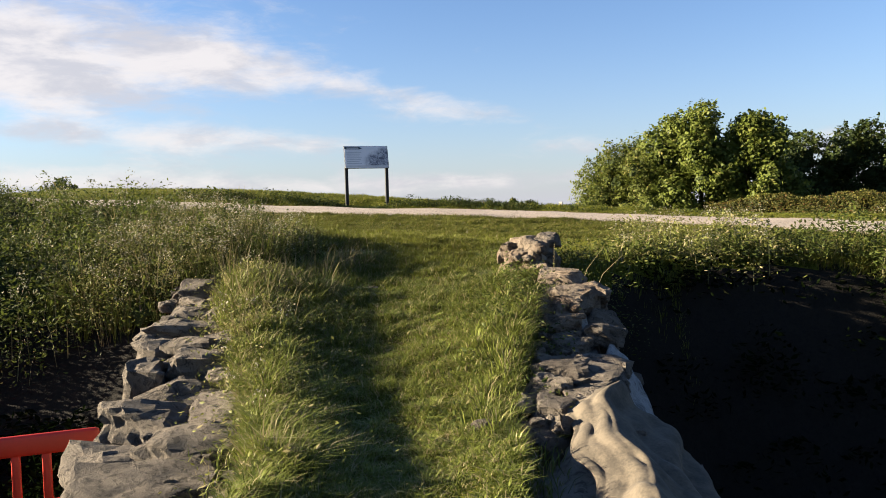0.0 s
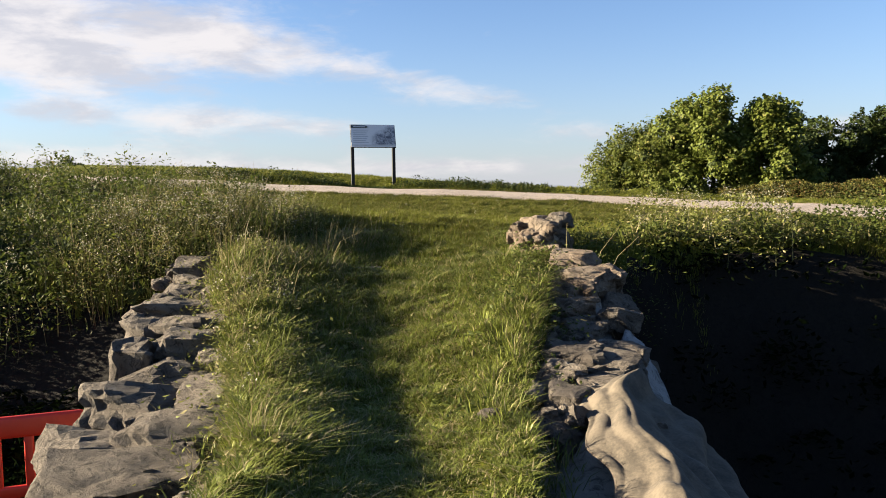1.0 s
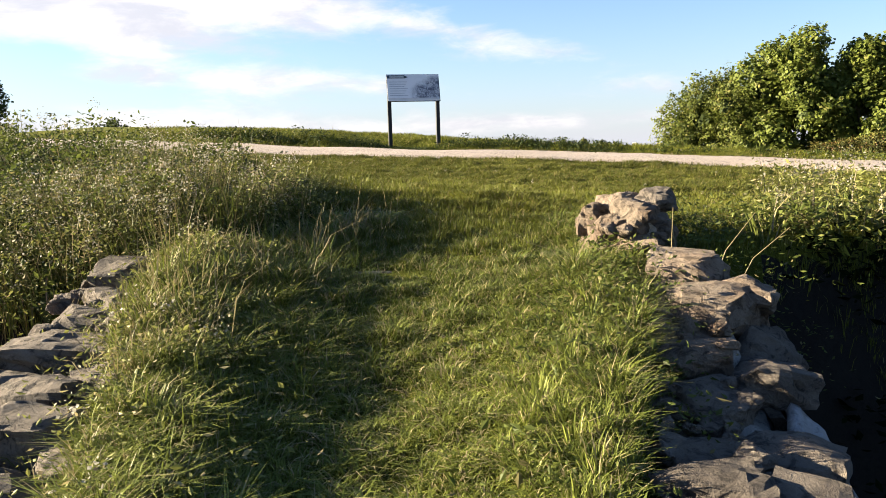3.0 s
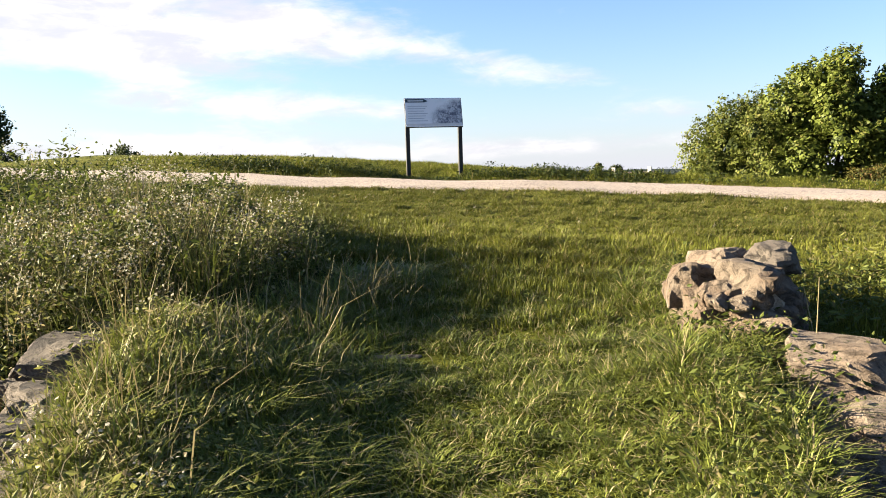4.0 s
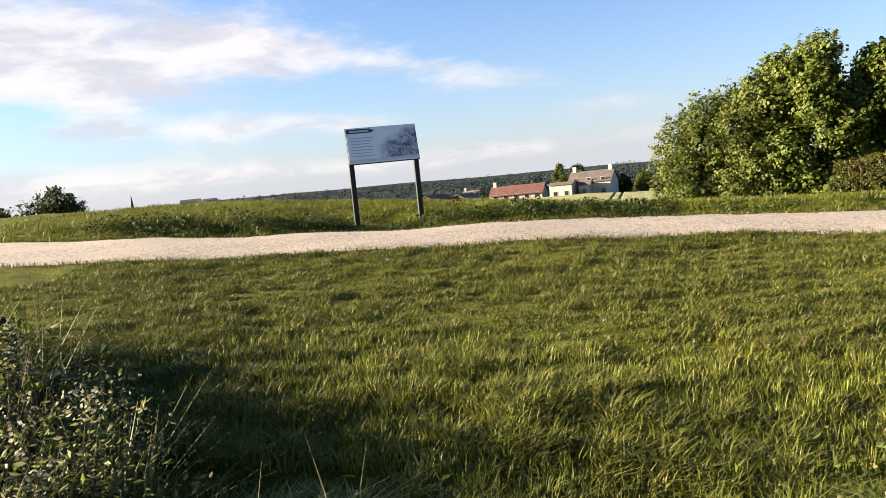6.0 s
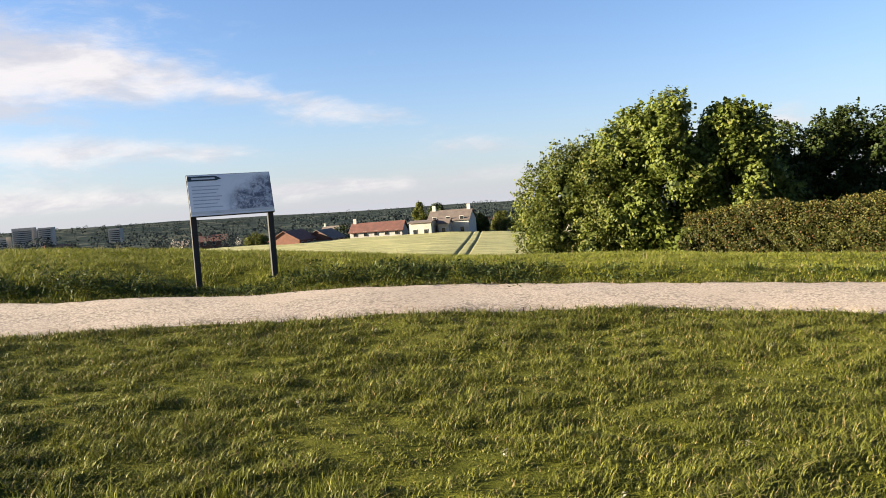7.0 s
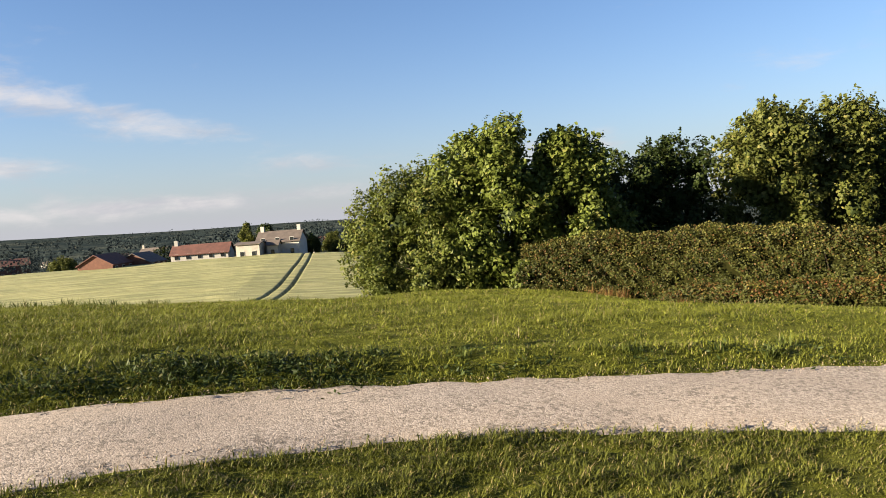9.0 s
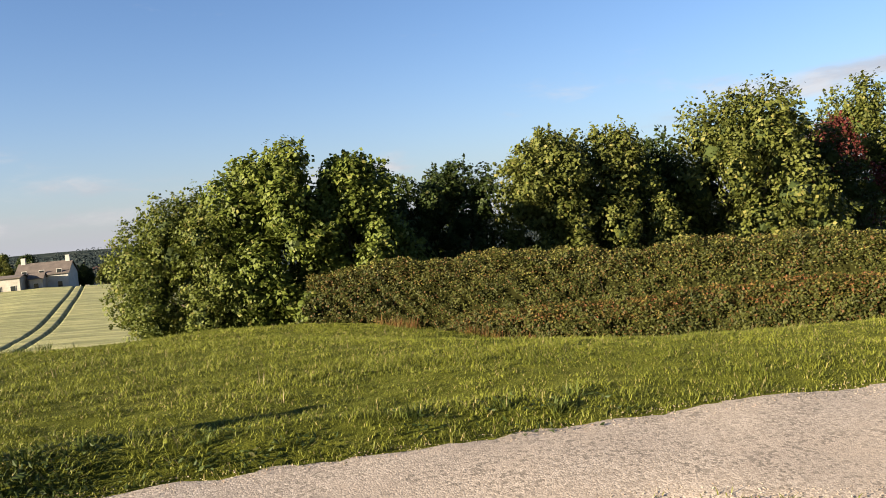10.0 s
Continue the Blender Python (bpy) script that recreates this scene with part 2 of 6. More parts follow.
SYCAMORE = leafy("sycamore_leaf", (0.0423, 0.0593, 0.00924, 1), (0.129, 0.152, 0.0293, 1), (0.154, 0.154, 0.0423, 1), 0.08, 0.35, 0.5)
FINE_LEAF = leafy("fine_leaf", (0.0347, 0.0462, 0.0077, 1), (0.106, 0.122, 0.0231, 1), (0.131, 0.123, 0.0347, 1), 0.08, 0.32)
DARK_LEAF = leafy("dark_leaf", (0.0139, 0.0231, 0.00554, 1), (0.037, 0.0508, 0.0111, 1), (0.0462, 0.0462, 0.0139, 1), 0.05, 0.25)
OLIVE_LEAF = leafy("olive_leaf", (0.0347, 0.0431, 0.0077, 1), (0.1, 0.109, 0.0246, 1), (0.146, 0.135, 0.0385, 1), 0.08, 0.33)
# side leaves are darkened for their shade, tips lightened for the sunlit top
HEDGE_LEAF = leafy("hedge_leaf", (0.0139, 0.0185, 0.00385, 1), (0.0601, 0.0631, 0.0131, 1), (0.0655, 0.037, 0.0115, 1), 0.12, 0.2)
HEDGE_TIP = leafy("hedge_tip", (0.0924, 0.0862, 0.0216, 1), (0.173, 0.158, 0.0423, 1), (0.108, 0.0616, 0.0231, 1), 0.14, 0.35)
RUST_TIP = leafy("rust_tip", (0.077, 0.0508, 0.0139, 1), (0.142, 0.104, 0.0277, 1), (0.115, 0.0462, 0.0193, 1), 0.3, 0.3)
RED_LEAF = leafy("copper_leaf", (0.0416, 0.0102, 0.00924, 1), (0.0924, 0.0231, 0.0185, 1), (0.0647, 0.0277, 0.0139, 1), 0.1, 0.2)
# leaf colours shifted to blue-grey to carry the valley's haze
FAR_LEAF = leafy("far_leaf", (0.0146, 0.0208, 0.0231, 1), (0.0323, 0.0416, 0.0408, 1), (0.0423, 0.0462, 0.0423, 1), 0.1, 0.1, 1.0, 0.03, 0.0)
BARK = rocky("bark", (0.0462, 0.0347, 0.0231, 1), (0.0785, 0.0624, 0.0416, 1), (0.0231, 0.0185, 0.0139, 1), 8.0, 0.02)
CHIP = leafy("stone_chip", (0.102, 0.0785, 0.0601, 1), (0.254, 0.208, 0.162, 1), (0.185, 0.129, 0.0924, 1), 0.2, 0.0, 0.9)
STONE = rocky("grey_sandstone", (0.0993, 0.0832, 0.0693, 1), (0.185, 0.157, 0.127, 1), (0.0323, 0.0277, 0.0231, 1), 9.0, 0.14)
WARM_STONE = rocky("warm_sandstone", (0.154, 0.104, 0.0693, 1), (0.239, 0.193, 0.146, 1), (0.0554, 0.0416, 0.03, 1), 9.0, 0.13)
MORTAR = rocky("lime_mortar", (0.185, 0.162, 0.135, 1), (0.277, 0.25, 0.216, 1), (0.0924, 0.077, 0.0616, 1), 10.0, 0.02)
# shade behind the leaves of crowns and bank weeds, as a dark base colour
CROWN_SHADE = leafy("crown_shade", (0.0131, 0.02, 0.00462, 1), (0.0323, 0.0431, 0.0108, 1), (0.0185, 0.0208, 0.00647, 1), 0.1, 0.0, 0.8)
# shade in the depth of the hedges, put into a dark base colour
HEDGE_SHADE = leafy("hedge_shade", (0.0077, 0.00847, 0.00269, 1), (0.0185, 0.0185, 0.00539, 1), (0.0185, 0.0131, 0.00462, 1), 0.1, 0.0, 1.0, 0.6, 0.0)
# near-black ground colour that stands in for the shade down in the moat
MOAT_SHADE_SOIL = rocky("moat_shade_soil", (0.00508, 0.00416, 0.00277, 1), (0.00924, 0.00739, 0.00508, 1), (0.00277, 0.00231, 0.00185, 1), 14.0, 0.03)


# ---- helpers for meshes ----
rng = np.random.default_rng(7)


def smooth(a, b, v):
    t = np.clip((np.asarray(v, float) - a) / (b - a), 0, 1)
    return t * t * (3 - 2 * t)


def raw_mesh(name, verts, faces, mats, smooth_faces=False):
    """A mesh from numpy arrays; faces: a list of equal-sided index arrays."""
    me = bpy.data.meshes.new(name)
    verts = np.asarray(verts, dtype=np.float32)
    loops = np.concatenate([f.ravel() for f in faces]).astype(np.int32)
    sizes = np.concatenate([np.full(len(f), f.shape[1], dtype=np.int32) for f in faces])
    starts = np.concatenate([[0], np.cumsum(sizes)[:-1]]).astype(np.int32)
    me.vertices.add(len(verts))
    me.vertices.foreach_set("co", verts.ravel())
    me.loops.add(len(loops))
    me.loops.foreach_set("vertex_index", loops)
    me.polygons.add(len(sizes))
    me.polygons.foreach_set("loop_start", starts)
    me.polygons.foreach_set("use_smooth", np.full(len(sizes), smooth_faces))
    me.update(calc_edges=True)
    me.validate()
    for m in (mats if isinstance(mats, (list, tuple)) else [mats]):
        me.materials.append(m)
    return me


def part(name, bm, mat, parent=None, label="", flat=True):
    """Links a bmesh as one mesh object under a thing or a part."""
    me = bpy.data.meshes.new(name)
    bm.to_mesh(me)
    bm.free()
    me.materials.append(mat)
    if not flat:
        me.polygons.foreach_set("use_smooth", [True] * len(me.polygons))
    ob = new(name, me)
    ob.parent = parent
    if label:
        tagged(ob, label)
    return ob


def mesh_part(name, me, parent=None, label=""):
    ob = new(name, me)
    ob.parent = parent
    if label:
        tagged(ob, label)
    return ob


def thing(name, m, label, category, group="", kind=""):
    ob = new(name)
    ob.empty_display_size = 0.2
    ob.matrix_world = m
    return tagged(ob, label, category, group, kind)


def box(sx, sy, sz, m=None, bevel=0.0, bm=None):
    """A bevelled block, centred, added to bm."""
    own = bmesh.new()
    bmesh.ops.create_cube(own, size=1.0)
    bmesh.ops.scale(own, vec=(sx, sy, sz), verts=own.verts)
    if bevel:
        bmesh.ops.bevel(own, geom=own.edges[:], offset=bevel, segments=2, affect="EDGES", profile=0.6)
    if m is not None:
        bmesh.ops.transform(own, matrix=m, verts=own.verts)
    if bm is None:
        return own
    tmp = bpy.data.meshes.new("tmp")
    own.to_mesh(tmp)
    own.free()
    bm.from_mesh(tmp)
    bpy.data.meshes.remove(tmp)
    return bm


def tube(points, radii, sides=7):
    """A tapered round limb along points; numpy verts and quads."""
    vs, fs = [], []
    pts = [Vector(p) for p in points]
    for i, (p, r) in enumerate(zip(pts, radii)):
        d = (pts[min(i + 1, len(pts) - 1)] - pts[max(i - 1, 0)]).normalized()
        a = d.orthogonal().normalized()
        b = d.cross(a)
        for k in range(sides):
            t = 2 * math.pi * k / sides
            vs.append(p + r * (math.cos(t) * a + math.sin(t) * b))
    for i in range(len(pts) - 1):
        for k in range(sides):
            k2 = (k + 1) % sides
            fs.append((i * sides + k, i * sides + k2, (i + 1) * sides + k2, (i + 1) * sides + k))
    return np.array([tuple(v) for v in vs]), np.array(fs)


def join_arrays(pieces):
    vs, fs, at = [], [], 0
    for v, f in pieces:
        vs.append(v)
        fs.append(f + at)
        at += len(v)
    return np.concatenate(vs), np.concatenate(fs)


# ---- the lie of the land ----
PROFILE_Y = [-40, -8, 0, 2, 3.5, 4.75, 5.5, 6.5, 7.3, 8.1, 9, 10, 11.5, 13.3, 15, 16.8, 17.4, 19, 22, 26, 30, 37, 45, 60, 85, 110, 150, 200, 260, 400, 900, 1500, 3000, 4800]
PROFILE_Z = [-0.3, -0.1, 0, 0.0, 0.04, 0.13, 0.25, 0.48, 0.64, 0.73, 0.86, 0.96, 1.03, 1.09, 1.19, 1.34, 1.38, 1.38, 1.24, 1.0, 0.65, -0.1, -1.6, -4.0, -6.2, -6.4, -6.0, -5.7, -8, -15, -27, -25, -16, -10]


def waves(x, y, s, seed):
    """Cheap smooth unevenness."""
    a = seed * 1.7
    return (np.sin(x * s + a) * np.cos(y * s * 1.13 + a * 2) + 0.5 * np.sin(x * s * 2.3 + y * s * 1.7 + a * 3) + 0.35 * np.cos(y * s * 3.9 - x * s * 3.1 + a)) / 1.85


def causeway_left(y):
    return np.interp(y, [-6, 0, 2.4, 3.9, 5.4, 6.3, 7.4, 8.6], [-1.9, -2.0, -2.45, -2.9, -3.58, -3.85, -4.12, -4.3])


def causeway_right(y):
    return np.interp(y, [-6, 0, 2.4, 4.6, 5.75, 6.7, 7.8, 8.6], [1.6, 1.5, 0.8, 0.56, 0.42, 0.34, 0.1, 0.0])


def left_inner(y):
    return np.interp(y, [-6, 0, 2.4, 3.8, 5.1, 5.75, 6.9, 7.8], [-1.0, -1.1, -1.4, -1.72, -2.45, -2.85, -3.5, -3.75])


def right_inner(y):
    return np.interp(y, [-6, 0, 2.4, 3.8, 5.4, 7.2, 8.2], [0.8, 0.7, 0.0, -0.25, -0.42, -0.42, -0.5])


def bank_crest(x):
    return np.interp(x, [-30, -12, -9, -6.5, -5, -4, -2, 0.2, 1.2, 3, 6, 30], [2.5, 5.6, 7.0, 7.9, 8.2, 8.1, 8.2, 8.3, 8.9, 9.2, 9.3, 11])


def open_ground(x, y):
    """The ground without the moat."""
    z = np.interp(y, PROFILE_Y, PROFILE_Z)
    near = smooth(8.0, 10.5, y)
    left = np.clip(-(x + 1.5), 0, 11) * 0.065
    right = np.clip(x + 1.5, 0, 3.5) * 0.05 + np.clip(x - 2.0, 0, 11) * (0.035 + 0.105 * smooth(18, 27, y))
    far = 1 - smooth(300, 900, y)
    z = z + (near * 0.8 + 0.2) * left * far - near * right * far
    z = z + (0.014 * waves(x, y, 5.2, 3) + 0.012 * waves(x, y, 2.4, 6)) * smooth(8.5, 10, y) * (1 - smooth(30, 45, y)) * ~((y > track_near(x) - 0.1) & (y < track_far(x) + 0.1))
    z = z + 0.02 * waves(x, y, 1.1, 1) + 0.05 * smooth(17, 24, y) * waves(x, y, 0.35, 2)
    z = z - 0.6 * smooth(16.8, 24, y) * smooth(4, 11, x) * (1 - 0.6 * smooth(28, 36, y)) * far
    z = z + 0.2 * np.exp(-((x + 8.5) / 4.5) ** 2 - ((y - 21.5) / 4.0) ** 2)
    r = np.hypot(x, y)
    z = z + smooth(250, 900, r) * 7 * waves(x, y, 0.0032, 3) + smooth(1500, 3400, r) * (26 * smooth(0, 2200, -x) + 5 * waves(x, y, 0.0017, 5))
    z = z + (0.22 * smooth(-2.5, 3.5, x) + 0.2 * smooth(2, 7, x) * (1 - smooth(9, 16, x))) * smooth(26, 34, y) * (1 - smooth(37, 44, y))
    # low turf bank on the far side of the track
    d = y - track_far(x)
    z = z + 0.15 * smooth(0.08, 0.5, d) * np.exp(-np.clip(d, 0, 60) / 2.6) * smooth(-16, -11, x) * (1 - 0.75 * smooth(-4.2, -2.4, x)) * (1 - smooth(-1.2, 1.5, x)) * (1 - np.exp(-((x + 5) / 1.1) ** 2 - ((y - 16.9) / 0.75) ** 2))
    z = z + 0.08 * np.exp(-((y - track_far(x) - 0.55) / 0.4) ** 2) * smooth(-4.0, -2.5, x) * (1 - smooth(2, 4, x)) - 0.15 * np.exp(-((x + 5.1) / 1.2) ** 2 - ((y - 16.9) / 0.7) ** 2)
    return z


def track_near(x):
    return np.interp(x, [-60, -11, -8.2, -6.4, -4.5, -2.9, -1.4, 0, 1.0, 2.2, 3.2, 5, 12, 40], [8.5, 13.5, 13.9, 14.2, 14.7, 15.1, 15.42, 15.4, 15.2, 14.95, 14.3, 13.5, 11.6, 5])


def track_far(x):
    return np.interp(x, [-60, -11, -8.3, -6.3, -5.25, -3.8, -2.4, -1, 0.5, 2.5, 4, 5.7, 12, 40], [10.5, 15.4, 15.6, 15.8, 16.2, 16.6, 16.78, 16.75, 16.66, 16.58, 16.5, 16.25, 15.2, 8.5])


def land(x, y):
    """Height of the ground anywhere."""
    x, y = np.asarray(x, float), np.asarray(y, float)
    top = open_ground(x, y)
    c = bank_crest(x)
    floor = np.where(x < -1, -1.12, -2.3) + 0.06 * waves(x, y, 1.7, 4)
    fall = smooth(c - np.where(x > 0, 1.9, 2.9), c + 0.1, y)
    moat = floor + (top - floor) * fall
    moat = np.where(y < -6, top, moat)
    xl, xr = left_inner(y) - 0.12, right_inner(y) + 0.1
    on = smooth(-0.16, 0.16, x - xl) * smooth(-0.16, 0.16, xr - x)
    mid = (x - xl) / np.maximum(xr - xl, 0.5)
    cross = (0.15 + 0.08 * waves(x, y, 2.3, 2)) * np.exp(-((mid - 0.13) / 0.15) ** 2) - 0.05 * np.exp(-((mid - 0.52) / 0.16) ** 2) + 0.05 * np.exp(-((mid - 0.9) / 0.12) ** 2)
    cross = cross * (1 - smooth(7.4, 8.4, y)) * smooth(-2, 3, y)
    road = np.interp(y, PROFILE_Y, PROFILE_Z) + cross + 0.025 * waves(x, y, 2.6, 6)
    low = moat + (road - moat) * on
    return np.where(y > 9.4, top, low)


def grid_axis(lo, hi, step, far_lo, far_hi, grow=1.22):
    core = list(np.arange(lo, hi + 1e-6, step))
    a, s = core[-1], step
    while a < far_hi:
        s *= grow
        a += s
        core.append(a)
    a, s = core[0], step
    while a > far_lo:
        s *= grow
        a -= s
        core.insert(0, a)
    return np.array(core)


def sheet(xs, ys, fz):
    gx, gy = np.meshgrid(xs, ys)
    v = np.stack([gx.ravel(), gy.ravel(), fz(gx, gy).ravel()], 1)
    nx = len(xs)
    i, j = np.meshgrid(np.arange(nx - 1), np.arange(len(ys) - 1))
    a = (j * nx + i).ravel()
    return v, np.stack([a, a + 1, a + nx + 1, a + nx], 1)


GX = grid_axis(-9, 8, 0.11, -4700, 4700, 1.2)
GY = grid_axis(-3, 19, 0.11, -900, 4700, 1.2)
v, f = sheet(GX, GY, land)
ground = mesh_part("ground", raw_mesh("ground", v, [f], [TURF, MOAT_SHADE_SOIL, COUNTRY], True))
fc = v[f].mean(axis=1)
# faces below the moat's edge get the ground colour with shade in it
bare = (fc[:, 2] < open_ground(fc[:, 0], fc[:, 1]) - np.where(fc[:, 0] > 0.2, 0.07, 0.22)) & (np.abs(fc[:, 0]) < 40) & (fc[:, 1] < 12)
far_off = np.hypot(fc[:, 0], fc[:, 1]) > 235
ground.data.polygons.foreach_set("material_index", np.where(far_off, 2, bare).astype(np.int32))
tagged(ground, "rolling turf ground falling to a wide valley", "ground", kind="structure")

# gravel track across the top
tx = np.arange(-45, 40, 0.12)
rows_v = []
for k in range(15):
    u = k / 14
    wob = 0.07 * waves(tx, tx * 0 + 3 * (u > 0.5), 3.1, 8) + 0.05 * waves(tx, tx * 0, 9.0, 9 + (u > 0.5))
    yy = track_near(tx) + (track_far(tx) - track_near(tx)) * u + wob * (2 * abs(u - 0.5)) ** 3
    camber = 0.012 + 0.03 * (1 - (2 * u - 1) ** 2) - 0.03 * (abs(2 * u - 1) > 0.97)
    rows_v.append(np.stack([tx, yy, land(tx, yy) + camber], 1))
n_t = len(tx)
v = np.concatenate(rows_v)
i, j = np.meshgrid(np.arange(n_t - 1), np.arange(14))
a = (j * n_t + i).ravel()
track = mesh_part("gravel_road", raw_mesh("gravel_road", v, [np.stack([a, a + 1, a + n_t + 1, a + n_t], 1)], GRAVEL, True))
tagged(track, "pale crushed stone footpath with worn grassy edges", "path", kind="structure")


# ---- standing crop beyond the lawn, with a pair of wheel tracks ----
def field_near(x):
    return np.interp(x, [-120, -40, -14, -5, 0, 3, 12, 120], [52, 50, 50, 50, 50, 50, 56, 66])


def tram(x, y):
    """How deep the wheel tracks press the crop down."""
    line = np.interp(y, [50, 70, 82, 90, 99, 110, 124, 140, 160, 220], [-15, -12.2, -10.4, -9.4, -8.6, -8.05, -7.65, -7.35, -6.9, -6.4])
    d1, d2 = np.abs(x - line), np.abs(x - line - 1.75)
    w = 0.22 + 0 * y
    return np.maximum(np.exp(-(d1 / w) ** 4), np.exp(-(d2 / w) ** 4))


fx = np.concatenate([np.arange(-190, -16, 1.8), np.arange(-16, -3, 0.13), np.arange(-3, 62, 1.5)])
fu = np.concatenate([[0.0, 0.0015], np.linspace(0.004, 1, 150) ** 1.5])
gx, gu = np.meshgrid(fx, fu)
gy = field_near(gx) + 0.3 * waves(gx, gx * 0, 1.3, 2) + gu * (196 - field_near(gx))
gz = land(gx, gy) + 0.5 * smooth(0, 0.003, gu) - 0.46 * tram(gx, gy) + 0.04 * waves(gx, gy, 1.9, 3) * smooth(0, 0.01, gu)
nx = len(fx)
i, j = np.meshgrid(np.arange(nx - 1), np.arange(len(fu) - 1))
a = (j * nx + i).ravel()
field = mesh_part("barley_field", raw_mesh("barley_field", np.stack([gx.ravel(), gy.ravel(), gz.ravel()], 1), [np.stack([a, a + 1, a + nx + 1, a + nx], 1)], BARLEY, True))
tagged(field, "pale green barley field with two wheel tracks", "crop field", kind="stuff")


# ---- blades ----
def blades(x, y, z, h, w, lean, mat, name, label, category="grass", heading=None, curl=0.5):
    """One mesh of tapering, bending blades of grass."""
    n = len(x)
    th = rng.uniform(0, 2 * math.pi, n) if heading is None else heading
    side = np.stack([-np.sin(th), np.cos(th), np.zeros(n)], 1)
    out = np.stack([np.cos(th), np.sin(th), np.zeros(n)], 1)
    base = np.stack([x, y, z - 0.01], 1)
    h, w, lean = (np.asarray(q)[:, None] * np.ones((n, 1)) for q in (h, w, lean))
    up = np.array([[0, 0, 1.0]])
    mid = base + up * h * 0.6 + out * lean * h * 0.35
    tip = base + up * h * (1 - 0.25 * curl * lean) + out * lean * h
    v = np.stack([base - side * w / 2, base + side * w / 2, mid + side * w * 0.42, mid - side * w * 0.42, tip], 1).reshape(-1, 3)
    k = np.arange(n)[:, None] * 5
    me = raw_mesh(name, v, [k + np.array([[0, 1, 2, 3]]), k + np.array([[3, 2, 4]])], mat)
    return tagged(mesh_part(name, me), label, category, kind="stuff")


def scatter(n, x0, x1, y0, y1, keep):
    """n tries in a box, kept by a probability."""
    x, y = rng.uniform(x0, x1, n), rng.uniform(y0, y1, n)
    ok = rng.uniform(0, 1, n) < keep(x, y)
    return x[ok], y[ok]


def clumps(x, y, s):
    """Uneven growth from tuft to tuft."""
    a = np.sin(x * s + 2.1 * np.sin(y * s * 0.73)) * np.sin(y * s * 1.07 + 1.9 * np.sin(x * s * 0.61))
    return 1 + 0.55 * a + 0.25 * np.sin(x * s * 2.7 + y * s * 1.9) * np.sin(y * s * 2.3 - x * s)


def on_track(x, y, pad=0.0):
    return (y > track_near(x) - pad) & (y < track_far(x) + pad)


def in_causeway(x, y, pad=0.0):
    return (x > causeway_left(y) + pad) & (x < causeway_right(y) - pad)


def wall_top(x, y):
    """Bare stone along both sides of the causeway."""
    left = (x < np.interp(y, [-6, 0, 2.4, 3.8, 5.1, 5.75, 6.9, 7.6], [-1.1, -1.2, -1.5, -1.8, -2.55, -2.95, -3.5, -3.7])) & (y < 7.75)
    right = (x > np.interp(y, [-6, 0, 2.4, 3.8, 5.4, 7.2, 8.0], [0.85, 0.75, 0.05, -0.2, -0.42, -0.42, -0.4])) & (y < 8.0)
    return left | right


def hollow(x, y):
    """Two trodden bare places on the ramp."""
    return np.exp(-(((x + 2.25) / 0.42) ** 2 + ((y - 7.75) / 0.12) ** 2)) + np.exp(-(((x + 1.7) / 0.28) ** 2 + ((y - 8.08) / 0.11) ** 2))


# causeway turf: short in the trodden middle, longer along both edges
x, y = scatter(330000, -4.4, 0.6, 2.4, 9.2, lambda x, y: in_causeway(x, y, 0.3) * ~wall_top(x, y) * (1 - np.clip(1.3 * hollow(x, y), 0, 1)) * np.where(y < 6, 1.0, 0.9))
mid = (x - causeway_left(y)) / (causeway_right(y) - causeway_left(y))
longer = np.exp(-((mid - 0.34) / 0.12) ** 2) + np.exp(-((mid - 0.80) / 0.09) ** 2) * smooth(5.0, 6.5, y)
h = (0.05 + 0.05 * longer) * rng.uniform(0.5, 1.35, len(x)) * (1 + 0.35 * waves(x, y, 4.0, 3)) * clumps(x, y, 11.0)
blades(x, y, land(x, y), h, rng.uniform(0.004, 0.0075, len(x)), rng.uniform(0.5, 2.0, len(x)), LONG_BLADE, "causeway_grass", "trodden green grass on the old causeway")

x, y = scatter(60000, -2.6, 1.5, -6.0, 2.5, lambda x, y: in_causeway(x, y, 0.3) * ~wall_top(x, y) * 0.9)
blades(x, y, land(x, y), 0.06 * rng.uniform(0.5, 1.4, len(x)) * clumps(x, y, 9.0), rng.uniform(0.006, 0.011, len(x)), rng.uniform(0.4, 1.6, len(x)), LONG_BLADE, "causeway_grass", "trodden green grass on the old causeway")
# bleached thatch where feet have worn the middle thin
x, y = scatter(34000, -3.2, -0.2, 2.4, 8.2, lambda x, y: in_causeway(x, y, 0.4) * ~wall_top(x, y) * np.clip(0.35 + 0.75 * waves(x, y, 2.4, 9), 0, 1))
blades(x, y, land(x, y), rng.uniform(0.012, 0.055, len(x)), rng.uniform(0.004, 0.008, len(x)), rng.uniform(0.8, 2.4, len(x)), STRAW, "thatch", "bleached dead grass lying in the trodden turf")

